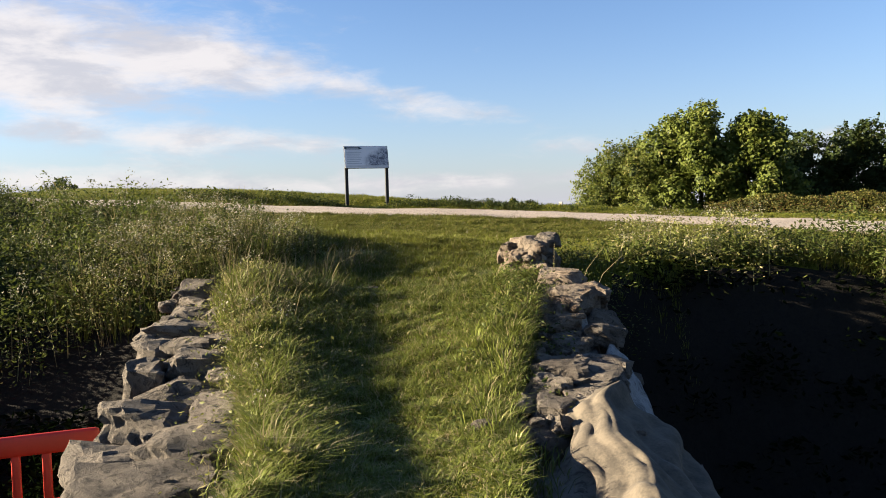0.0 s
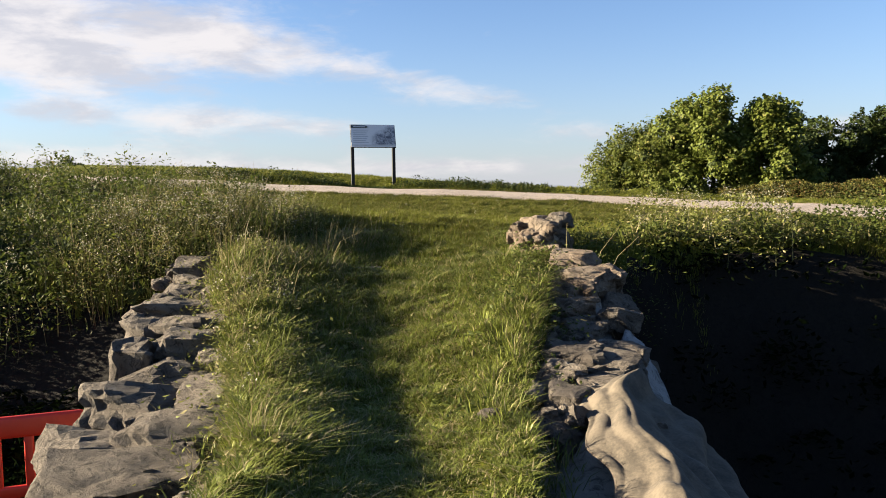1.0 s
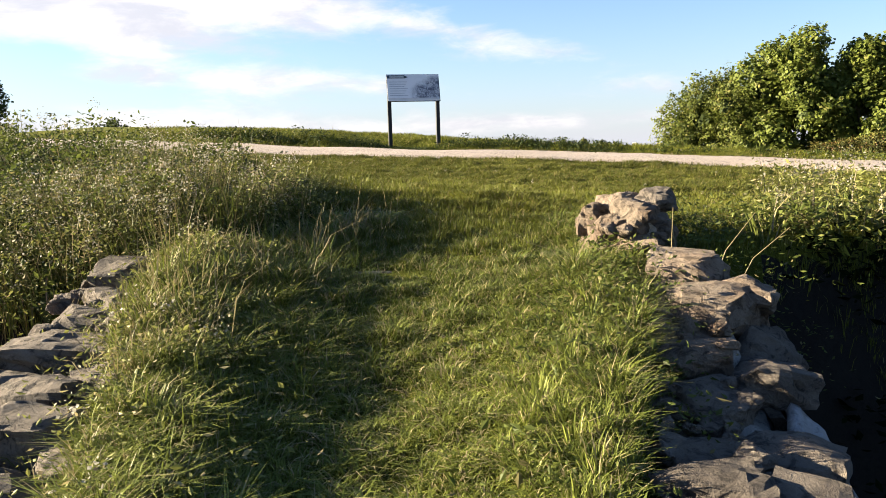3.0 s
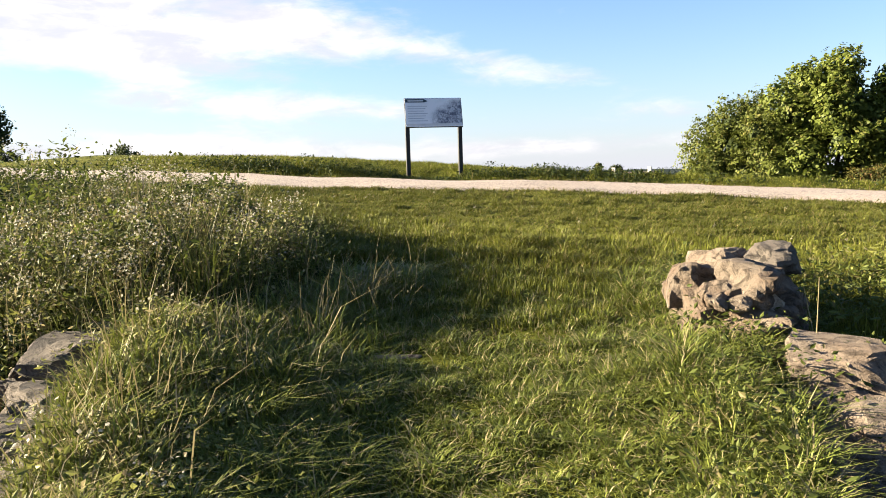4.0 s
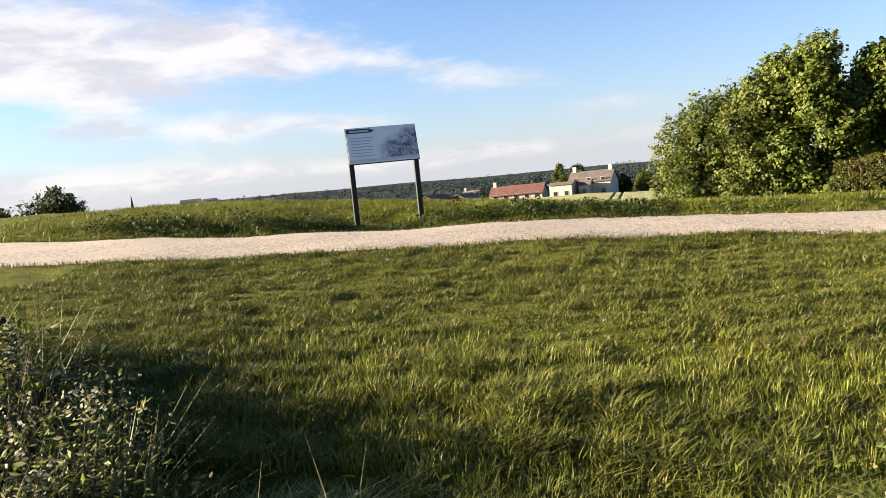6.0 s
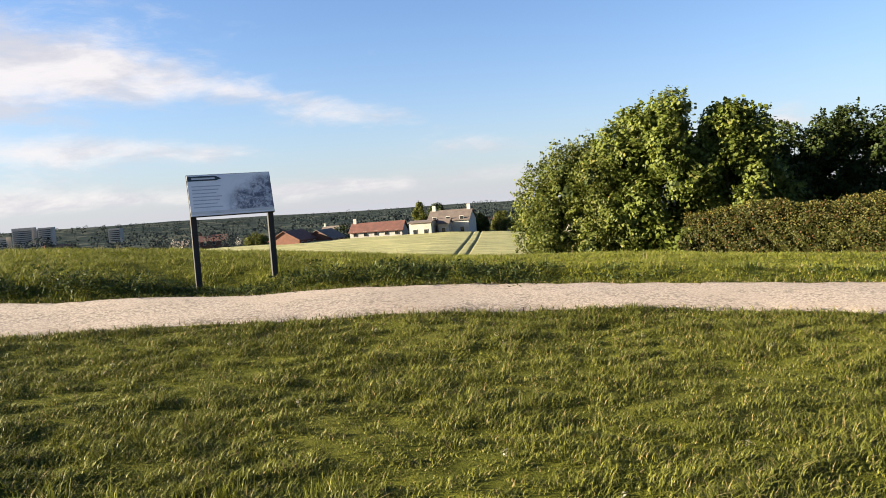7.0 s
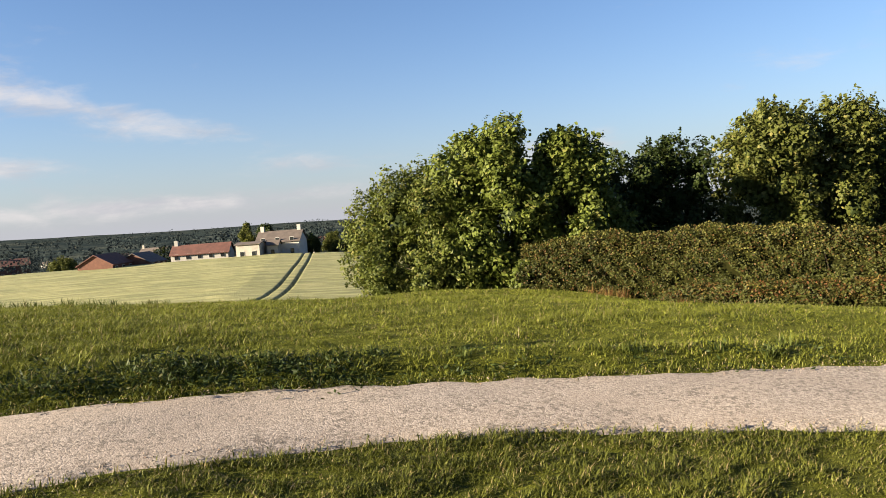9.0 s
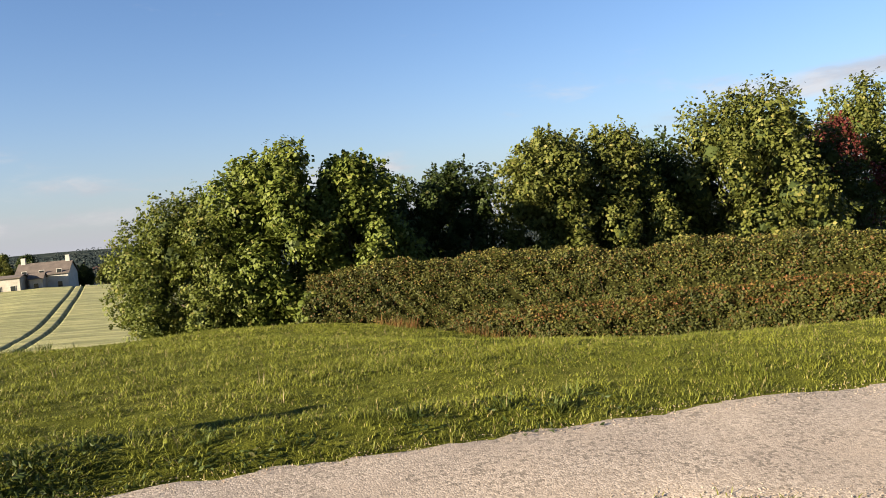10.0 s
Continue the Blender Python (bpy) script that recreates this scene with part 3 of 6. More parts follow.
# taller tussocks where the ramp meets the lawn and along the wall tops
def tussocks(n, x0, x1, y0, y1, keep, per, spread, h0, h1, mat, name, label, w=0.007, lean=1.3):
    cx, cy = scatter(n, x0, x1, y0, y1, keep)
    size = rng.uniform(0.6, 1.3, len(cx))
    k = np.repeat(np.arange(len(cx)), per)
    r, th = spread * np.abs(rng.normal(0, 0.6, len(k))), rng.uniform(0, 2 * math.pi, len(k))
    x, y = cx[k] + r * np.cos(th) * size[k], cy[k] + r * np.sin(th) * size[k]
    h = rng.uniform(h0, h1, len(k)) * size[k]
    return blades(x, y, land(x, y), h, rng.uniform(0.6, 1.3, len(k)) * w, rng.uniform(0.1, 1.0, len(k)) * lean, mat, name, label, heading=th + rng.normal(0, 0.5, len(k)))


tussocks(520, -4.2, -1.2, 3.2, 9.4, lambda x, y: np.exp(-(((x - np.interp(y, [3.5, 5, 7, 9.4], [-1.6, -2.2, -3.0, -3.0])) / np.interp(y, [3.5, 7, 9.4], [0.28, 0.42, 0.7])) ** 2)) * ~wall_top(x, y), 44, 0.1, 0.035, 0.11, LONG_BLADE, "edge_grass", "long green grass tussocks along the wall edge", 0.006, 1.6)
tussocks(260, -0.9, -0.2, 3.6, 8.0, lambda x, y: np.exp(-(((x - np.interp(y, [3.6, 6, 8], [-0.32, -0.62, -0.75])) / 0.2) ** 2)) * smooth(3.6, 6, y), 46, 0.09, 0.05, 0.15, LONG_BLADE, "edge_grass", "long bright grass beside the stone wall", 0.006)
tussocks(110, -3.4, -1.6, 3.4, 7.4, lambda x, y: np.exp(-(((x - np.interp(y, [3.5, 5, 7], [-1.8, -2.45, -3.2])) / 0.2) ** 2)) * ~wall_top(x, y), 20, 0.1, 0.08, 0.22, STRAW, "dry_grass", "bleached dry grass stalks along the wall edge", 0.005)
tussocks(2600, -4.6, 1.0, 8.1, 11.4, lambda x, y: smooth(8.1, 8.6, y) * (1 - smooth(9.8, 11.4, y)) * 0.9, 40, 0.09, 0.035, 0.1, VERGE_BLADE, "meadow_grass", "lush long grass at the head of the ramp", 0.0045, 0.65)

# mown lawn up to the track, and the rougher lawn behind it
x, y = scatter(470000, -7.5, 5.5, 9.0, 15.6, lambda x, y: (y < track_near(x) + 0.05) * (1 - 0.45 * smooth(3, 7, np.abs(x + 1))))
h = (0.036 * rng.uniform(0.5, 1.5, len(x)) * (1 + 0.4 * waves(x, y, 1.6, 5)) + 0.035 * (1 - smooth(9.5, 11.5, y))) * clumps(x, y, 8.0)
blades(x, y, land(x, y), h, rng.uniform(0.0048, 0.0085, len(x)), rng.uniform(0.4, 1.5, len(x)), LAWN_BLADE, "lawn_grass", "short mown lawn grass with worn patches")
x, y = scatter(620000, -11, 12, 15.2, 35, lambda x, y: (y > track_far(x) - 0.04) * np.where(y < 21.0, 0.95, 0.42) * np.interp(x, [-11, -7, 7, 12], [0.35, 1, 1, 0.35]))
h = 0.05 * rng.uniform(0.5, 1.5, len(x)) * (1 + 0.3 * waves(x, y, 0.9, 7)) * clumps(x, y, 5.0) * (1 + 0.5 * np.exp(-((y - track_far(x) - 0.5) / 0.5) ** 2)) * (1 - 0.35 * smooth(-3, -1.5, x) * (1 - smooth(18.6, 20, y)))
blades(x, y, land(x, y), h, rng.uniform(0.006, 0.011, len(x)) * (1 + smooth(20, 36, y)), rng.uniform(0.5, 1.7, len(x)), VERGE_BLADE, "verge_grass", "rough grass verge behind the footpath")
tussocks(500, -9, 4, 16.6, 18.4, lambda x, y: np.exp(-(((y - track_far(x) - 0.45) / 0.3) ** 2)) * np.interp(x, [-9, -6, -3.4, -1.6, 4], [0.6, 1, 1, 0.3, 0.05]), 30, 0.12, 0.05, 0.13, WEED_LEAF, "verge_weeds", "low dark weeds along the far edge of the footpath", 0.014, 1.3)
tussocks(300, -14, 10, 18, 36, lambda x, y: 0.25 + 0 * x, 5, 0.12, 0.08, 0.18, STRAW, "seed_heads", "thin bleached grass stalks standing in the verge", 0.006, 0.5)
tussocks(240, -17, -2, 36.5, 40.5, lambda x, y: np.interp(x, [-17, -9, -7, -2], [1, 0.8, 0.4, 0.25]) * (waves(x, y, 0.8, 4) > -0.2), 40, 0.3, 0.15, 0.42, WEED_LEAF, "field_margin", "rough weeds along the margin of the crop", 0.02, 0.9)
tussocks(160, 5.5, 12.5, 29.5, 35.5, lambda x, y: np.exp(-(((y - np.interp(x, [5.5, 9, 12.5], [35.0, 31.8, 28.8])) / 0.7) ** 2)), 40, 0.35, 0.12, 0.42, RUST_TIP, "dry_grass", "tall brown dead grass at the foot of the hedges", 0.012, 0.9)
# grass growing over the stone edges of the track
x, y = scatter(60000, -10, 9, 13.5, 17.4, lambda x, y: np.maximum(np.exp(-(((y - track_near(x)) / 0.09) ** 2)), np.exp(-(((y - track_far(x)) / 0.08) ** 2))))
blades(x, y, land(x, y) + 0.01, rng.uniform(0.02, 0.07, len(x)), rng.uniform(0.006, 0.01, len(x)), rng.uniform(0.3, 1.3, len(x)), LAWN_BLADE, "track_edge_grass", "ragged grass creeping over the footpath edge")
# ---- weeds on the banks of the moat ----
def leaf_cards(centres, normals, size, aspect=0.6, jitter=0.5):
    """Folded pointed leaves: two triangles each side of a keel."""
    n = len(centres)
    d = rng.normal(0, 1, (n, 3))
    nn = normals + jitter * rng.normal(0, 1, (n, 3))
    nn /= np.linalg.norm(nn, axis=1)[:, None] + 1e-9
    a = np.cross(nn, d)
    a /= np.linalg.norm(a, axis=1)[:, None] + 1e-9
    b = np.cross(nn, a)
    s = (np.asarray(size) * np.ones(n))[:, None]
    v = np.stack([centres - a * s * 0.5, centres + b * s * aspect * 0.5 - nn * s * 0.12, centres + a * s * 0.5 - nn * s * 0.1, centres - b * s * aspect * 0.5 - nn * s * 0.12], 1)
    return v.reshape(-1, 3), (np.arange(n)[:, None] * 4 + np.array([[0, 1, 2, 3]]))


def leaf_split(f):
    return np.concatenate([f[:, [0, 1, 2]], f[:, [0, 2, 3]]])


def weeds(name, label, n, x0, x1, y0, y1, keep, tall, leaf_mat, umbels=0.3, leaf_size=0.07, per=26):
    """A thicket of leafy stems with umbels of flowers: stems, leaves and flower heads."""
    cx, cy = scatter(n, x0, x1, y0, y1, keep)
    cz = land(cx, cy)
    m = len(cx)
    h = tall(cx, cy) * rng.uniform(0.55, 1.2, m)
    th = rng.uniform(0, 2 * math.pi, m)
    lx, ly = 0.22 * h * np.cos(th), 0.22 * h * np.sin(th)
    if umbels > 0.1:
        blades(cx, cy, cz, h, np.full(m, 0.011), np.full(m, 0.22), WEED_STEM, name, label, "weeds", heading=th)
    k = np.repeat(np.arange(m), per)
    u = rng.uniform(0.15, 0.98, len(k))
    spread = 0.17 * (1.15 - u) + 0.04
    c = np.stack([cx[k] + lx[k] * u + rng.normal(0, 1, len(k)) * spread, cy[k] + ly[k] * u + rng.normal(0, 1, len(k)) * spread, cz[k] + h[k] * u * 0.97], 1)
    nrm = np.tile(np.array([[0, 0, 1.0]]), (len(k), 1))
    v, f = leaf_cards(c, nrm, leaf_size * rng.uniform(0.5, 1.5, len(k)), 0.45, 0.55)
    tagged(mesh_part(name, raw_mesh(name, v, [leaf_split(f)], leaf_mat)), label, "weeds", kind="stuff")
    if umbels < 0.1:
        return
    has = rng.uniform(0, 1, m) < umbels
    k = np.repeat(np.where(has)[0], 26)
    r, t2 = 0.07 * np.sqrt(rng.uniform(0, 1, len(k))), rng.uniform(0, 2 * math.pi, len(k))
    c = np.stack([cx[k] + lx[k] + r * np.cos(t2), cy[k] + ly[k] + r * np.sin(t2), cz[k] + h[k] * 0.99 - r * 0.25 + rng.normal(0, 0.035, len(k))], 1)
    v, f = leaf_cards(c, np.tile(np.array([[0, 0, 1.0]]), (len(k), 1)), 0.016 * rng.uniform(0.6, 1.4, len(k)), 0.9, 0.8)
    tagged(mesh_part(name + "_flowers", raw_mesh(name, v, [leaf_split(f)], UMBEL)), "fading cream umbel flowers on the weeds", "flowers", kind="stuff")


def left_bank(x, y):
    c = bank_crest(x)
    upper = np.interp(x, [-14, -9, -5.5, -3.8, -2.9], [13.2, 11.2, 10.4, 9.5, 8.7])
    return (x < np.interp(y, [4, 6.4, 7.4, 8.0, 9.2], [-4.9, -4.8, -4.2, -3.4, -3.1])) * smooth(c - np.interp(x, [-8, -6, -4.5], [2.3, 2.1, 1.0]), c - np.interp(x, [-8, -6, -4.5], [1.7, 1.4, 0.5]), y) * (1 - smooth(upper - 0.4, upper, y))


def right_bank(x, y):
    c = bank_crest(x)
    return (x > np.interp(y, [6, 8.2, 9, 9.8], [1.3, 0.35, 0.05, 0.15])) * smooth(c - 2.6, c - 1.6, y) * (1 - smooth(c + 0.5, c + 0.9 + 0.15 * np.clip(x, 0, 6), y))


weeds("bank_weeds", "thick cow parsley and weeds on the moat bank", 3800, -13, -2.9, 3, 12.5, left_bank, lambda x, y: np.interp(x, [-9, -6, -4.5, -3.2], [0.6, 0.58, 0.52, 0.44]) * (0.55 + 0.45 * clumps(x, y, 2.9)), WEED_LEAF, 0.12, 0.05, 80)
weeds("bank_weeds", "nettles and cow parsley along the top of the moat bank", 1300, 0, 9, 7, 12, lambda x, y: right_bank(x, y) * (y > bank_crest(x) - 0.02), lambda x, y: np.interp(x, [0, 1.2, 3, 9], [0.34, 0.4, 0.55, 0.62]) * (0.6 + 0.4 * clumps(x, y, 3.1)), WEED_LEAF, 0.06, 0.05, 80)
weeds("bank_weeds", "dense nettles hanging down the sunlit moat bank", 2600, 3.0, 11, 6.5, 10, lambda x, y: (y > bank_crest(x) - np.interp(x, [3, 4.5, 8], [0.2, 1.3, 2.0])) * (y < bank_crest(x) + 0.3) * 1.0, lambda x, y: 0.4 * (0.5 + 0.5 * clumps(x, y, 3.1)), WEED_LEAF, 0.25, 0.05, 60)
weeds("tall_herbs", "tall pale cow parsley standing behind the masonry stub", 90, 0.35, 2.0, 8.7, 9.9, lambda x, y: 0.7 + 0 * x, lambda x, y: 0.5 + 0 * x, PALE_HERB, 0.8, 0.04, 60)
# growth low in the moat, its leaves coloured as dark as the shade there
weeds("moat_ivy", "undergrowth with shade put into its leaf colour, covering the moat side", 1500, 0.2, 10, 3, 9.4, lambda x, y: (x > causeway_right(y) + 0.5) * (y < bank_crest(x) - 0.12) * 0.9, lambda x, y: 0.3 + 0 * x, MOAT_SHADE_LEAF, 0.02, 0.08, 30)
weeds("moat_ivy", "undergrowth with shade put into its leaf colour, on the moat floor", 1700, -9, -3.4, 2.5, 8, lambda x, y: (x < causeway_left(y) - 0.35) * (y < bank_crest(x) - 1.7) * 0.9, lambda x, y: 0.28 + 0 * x, MOAT_SHADE_LEAF, 0.02, 0.08, 30)
tussocks(800, -12, -3.0, 3, 11, lambda x, y: left_bank(x, y) * (clumps(x, y, 1.9) > 0.85) * smooth(bank_crest(x) - 0.7, bank_crest(x) - 0.2, y), 26, 0.1, 0.22, 0.52, BANK_BLADE, "bank_grass", "tall arching grass on the moat bank", 0.011, 1.0)
tussocks(420, 0.2, 9, 6, 11, lambda x, y: right_bank(x, y) * (y > bank_crest(x) + 0.02), 20, 0.1, 0.16, 0.36, BANK_BLADE, "bank_grass", "tall arching grass on the shaded moat bank", 0.011, 1.0)
tussocks(70, -6, -3.2, 7.4, 9.8, left_bank, 5, 0.1, 0.4, 0.75, STRAW, "dry_stalks", "dry pale stalks leaning out of the weeds", 0.007, 0.6)

# small broad leaves creeping through the turf at the edges
weeds("edge_herbs", "small leafy herbs growing through the edge turf", 1100, -4.1, -1.5, 3.2, 8.6, lambda x, y: np.exp(-(((x - np.interp(y, [3.5, 5, 7, 8.6], [-1.75, -2.35, -3.1, -3.3])) / 0.4) ** 2)) * ~wall_top(x, y), lambda x, y: 0.12 + 0 * x, PALE_HERB, 0.0, 0.035, 22)
weeds("edge_herbs", "small leafy herbs growing round the masonry stub", 260, -0.9, 0.4, 6.2, 9.4, lambda x, y: ((y > 7.7) | (x < -0.45)) * 1.0, lambda x, y: 0.22 + 0 * x, WEED_LEAF, 0.0, 0.032, 34)
# DARK_LEAF here puts the shade at the verge's foot into the herbs' colour
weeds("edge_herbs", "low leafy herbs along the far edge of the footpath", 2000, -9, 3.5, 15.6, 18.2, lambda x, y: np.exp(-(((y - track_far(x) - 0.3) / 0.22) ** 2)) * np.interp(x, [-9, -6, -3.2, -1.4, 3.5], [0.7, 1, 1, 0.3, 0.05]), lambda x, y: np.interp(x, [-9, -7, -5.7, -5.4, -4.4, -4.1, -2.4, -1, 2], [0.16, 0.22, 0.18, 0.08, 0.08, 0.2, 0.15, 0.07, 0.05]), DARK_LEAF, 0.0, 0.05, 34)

# loose chippings on the track
x, y = scatter(26000, -8, 7, 13, 17, lambda x, y: on_track(x, y, -0.02) * np.interp(x, [-8, -3, 4, 7], [0.3, 1, 1, 0.5]))
n = len(x)
s = rng.uniform(0.004, 0.010, n)
z = land(x, y) + 0.026
o = np.array([[1, 0, 0], [-0.5, 0.87, 0], [-0.5, -0.87, 0], [0, 0.1, 0.8]])
a = rng.uniform(0, 6.28, n)
ca, sa = np.cos(a)[:, None], np.sin(a)[:, None]
jit = 1 + 0.4 * rng.normal(0, 1, (n, 4))
vx = (o[None, :, 0] * ca - o[None, :, 1] * sa) * s[:, None] * jit + x[:, None]
vy = (o[None, :, 0] * sa + o[None, :, 1] * ca) * s[:, None] * jit + y[:, None]
vz = o[None, :, 2] * s[:, None] + z[:, None] + 0 * ca
v = np.stack([vx, vy, vz], 2).reshape(-1, 3)
k = np.arange(n)[:, None] * 4
f = np.concatenate([k + np.array([[0, 1, 3]]), k + np.array([[1, 2, 3]]), k + np.array([[2, 0, 3]])])
tagged(mesh_part("loose_gravel", raw_mesh("loose_gravel", v, [f], CHIP)), "loose pale stone chippings on the footpath", "gravel", kind="stuff")

# daisies and seed clocks in the lawn
x, y = scatter(70, -5, 3, 9.5, 14.5, lambda x, y: 0.5 + 0 * x)
c = np.repeat(np.stack([x, y, land(x, y) + 0.065], 1), 12, axis=0)
c = c + rng.normal(0, 0.009, c.shape)
v, f = leaf_cards(c, np.tile([[0, 0, 1.0]], (len(c), 1)), 0.014, 0.8, 0.5)
tagged(mesh_part("daisies", raw_mesh("daisies", v, [leaf_split(f)], UMBEL)), "small white daisies dotted over the lawn", "flowers", kind="stuff")

# denser growth on the shoulder between bank and ramp
weeds("bank_weeds", "dense cow parsley on the shoulder of the bank", 620, -5.4, -3.1, 7.3, 9.6, lambda x, y: left_bank(x, y) * 1.0, lambda x, y: 0.57 + 0.1 * waves(x, y, 3.0, 2), PALE_HERB, 0.5, 0.028, 80)
tussocks(260, -5.6, -3.2, 7.2, 9.8, lambda x, y: left_bank(x, y) * 1.0, 34, 0.12, 0.25, 0.6, BANK_BLADE, "shoulder_grass", "tall seeding grass on the shoulder of the bank", 0.006, 0.8)
tussocks(180, -5.4, -3.1, 7.2, 9.6, lambda x, y: left_bank(x, y) * 1.0, 14, 0.12, 0.35, 0.66, STRAW, "shoulder_grass", "pale seed stalks among the cow parsley", 0.004, 0.7)
tussocks(330, -3.9, -2.3, 6.2, 9.0, lambda x, y: np.exp(-(((x + 3.1) / 0.45) ** 2)) * ~wall_top(x, y), 34, 0.12, 0.07, 0.2, LONG_BLADE, "shoulder_grass", "rank long grass on the shoulder of the ramp", 0.008, 1.4)
tussocks(110, -4.3, -2.5, 6.4, 9.3, lambda x, y: 0.8 + 0 * x, 8, 0.14, 0.12, 0.4, STRAW, "dry_stalks", "dry pale stalks in the rank grass", 0.005, 1.2)

# rough mixed growth over the left edge of the ramp
weeds("edge_weeds", "rough docks and cow parsley along the ramp edge", 520, -4.0, -1.5, 3.6, 8.8, lambda x, y: np.exp(-(((x - np.interp(y, [3.5, 5, 7, 8.6], [-1.8, -2.4, -3.15, -3.2])) / 0.38) ** 2)) * (clumps(x, y, 4.2) > 0.95) * ~wall_top(x, y), lambda x, y: 0.12 + 0.1 * smooth(5.5, 7.5, y) + 0.04 * waves(x, y, 3, 2), PALE_HERB, 0.22, 0.03, 50)
tussocks(210, -3.9, -1.6, 3.5, 8.8, lambda x, y: np.exp(-(((x - np.interp(y, [3.5, 5, 7, 8.6], [-1.75, -2.3, -3.0, -3.0])) / 0.4) ** 2)) * ~wall_top(x, y), 22, 0.08, 0.08, 0.2, LONG_BLADE, "edge_grass", "tall loose grass along the ramp edge", 0.006, 1.3)
tussocks(120, -3.8, -1.6, 3.5, 8.6, lambda x, y: np.exp(-(((x - np.interp(y, [3.5, 5, 7, 8.6], [-1.85, -2.45, -3.2, -3.2])) / 0.34) ** 2)), 9, 0.12, 0.1, 0.3, STRAW, "dry_stalks", "dry pale stalks tangled in the edge grass", 0.005, 1.5)
tussocks(90, -3.6, -1.5, 3.4, 7.6, lambda x, y: np.exp(-(((x - left_inner(y) - 0.1) / 0.25) ** 2)) * (waves(x, y, 2.1, 4) > 0.1), 34, 0.12, 0.05, 0.16, STRAW, "dry_grass", "matted bleached grass at the wall edge", 0.006, 1.9)
# broad-leaved dock and plantain beside the right wall
weeds("edge_herbs", "broad plantain leaves in the turf beside the wall", 46, -1.0, -0.35, 4.6, 7.6, lambda x, y: 0.7 + 0 * x, lambda x, y: 0.09 + 0 * x, WEED_LEAF, 0.0, 0.045, 22)
# worn dry edge along the near side of the footpath
x, y = scatter(60000, -8, 5, 12.8, 15.6, lambda x, y: (y < track_near(x) + 0.03) * np.exp(-np.clip(track_near(x) - y, 0, 9) / 0.22) * np.clip(0.6 + 0.7 * waves(x, y, 2.2, 4), 0, 1))
blades(x, y, land(x, y), rng.uniform(0.012, 0.045, len(x)), rng.uniform(0.005, 0.009, len(x)), rng.uniform(0.6, 2.0, len(x)), STRAW, "worn_edge", "dry brown worn grass along the footpath edge")


# ---- ruined walls on both sides of the causeway ----
def rock(seed, sx, sy, sz, rough=0.13, cuts=3, square=0.55):
    """A weathered block: rounded, dented and split along flat faces."""
    r = random.Random(seed)
    bm = bmesh.new()
    bmesh.ops.create_cube(bm, size=2.0)
    bmesh.ops.subdivide_edges(bm, edges=bm.edges[:], cuts=cuts, use_grid_fill=True)
    off = Vector((r.uniform(0, 90), r.uniform(0, 90), r.uniform(0, 90)))
    planes = []
    for _ in range(9):
        d = Vector((r.gauss(0, 1), r.gauss(0, 1), r.gauss(0, 0.8))).normalized()
        planes.append((d, r.uniform(0.72, 0.98)))
    for vt in bm.verts:
        p = vt.co.copy()
        ball = p.normalized() * 1.22
        p = p * square + ball * (1 - square)
        for d, lim in planes:
            over = p.dot(d) - lim
            if over > 0:
                p -= d * over * 0.97
        q = p + off
        p += p.normalized() * (rough * noise.noise(q * 1.3) * 2.2 + rough * 0.7 * noise.noise(q * 3.4) + rough * 0.95 * noise.noise(q * 6.5) + 0.05 * (((q.z * 2.6 + 0.6 * noise.noise(q * 1.1)) % 1.0) - 0.5) - rough * 0.9 * max(0, noise.noise(q * 2.3 + Vector((0, 0, 7 * q.z))) - 0.15))
        vt.co = (p.x * sx / 2, p.y * sy / 2, p.z * sz / 2)
    me = bpy.data.meshes.new("stone")
    bm.to_mesh(me)
    bm.free()
    return me


ROCKS = [rock(i, 1, 1, 1, (0.09, 0.13, 0.07)[i % 3], 6, (0.8, 0.62, 0.9)[i % 3]) for i in range(12)]
for me in ROCKS:
    me.materials.append(STONE)
FACE_ROCKS = [rock(i + 40, 1, 1, 1, 0.1, 3, 0.8) for i in range(6)]
for me in FACE_ROCKS:
    me.materials.append(STONE)
WARM_ROCKS = []
for i, me in enumerate(ROCKS):
    w2 = me.copy()
    w2.materials.clear()
    w2.materials.append(WARM_STONE)
    WARM_ROCKS.append(w2)


def stone(parent, i, at, size, turn=(0, 0, 0), warm=False, face=False):
    ob = new("stone", FACE_ROCKS[i % 6] if face else (WARM_ROCKS if warm else ROCKS)[i % len(ROCKS)])
    ob.parent = parent
    ob.matrix_local = pose(*at, *turn) @ Matrix.Diagonal((*size, 1))
    return ob


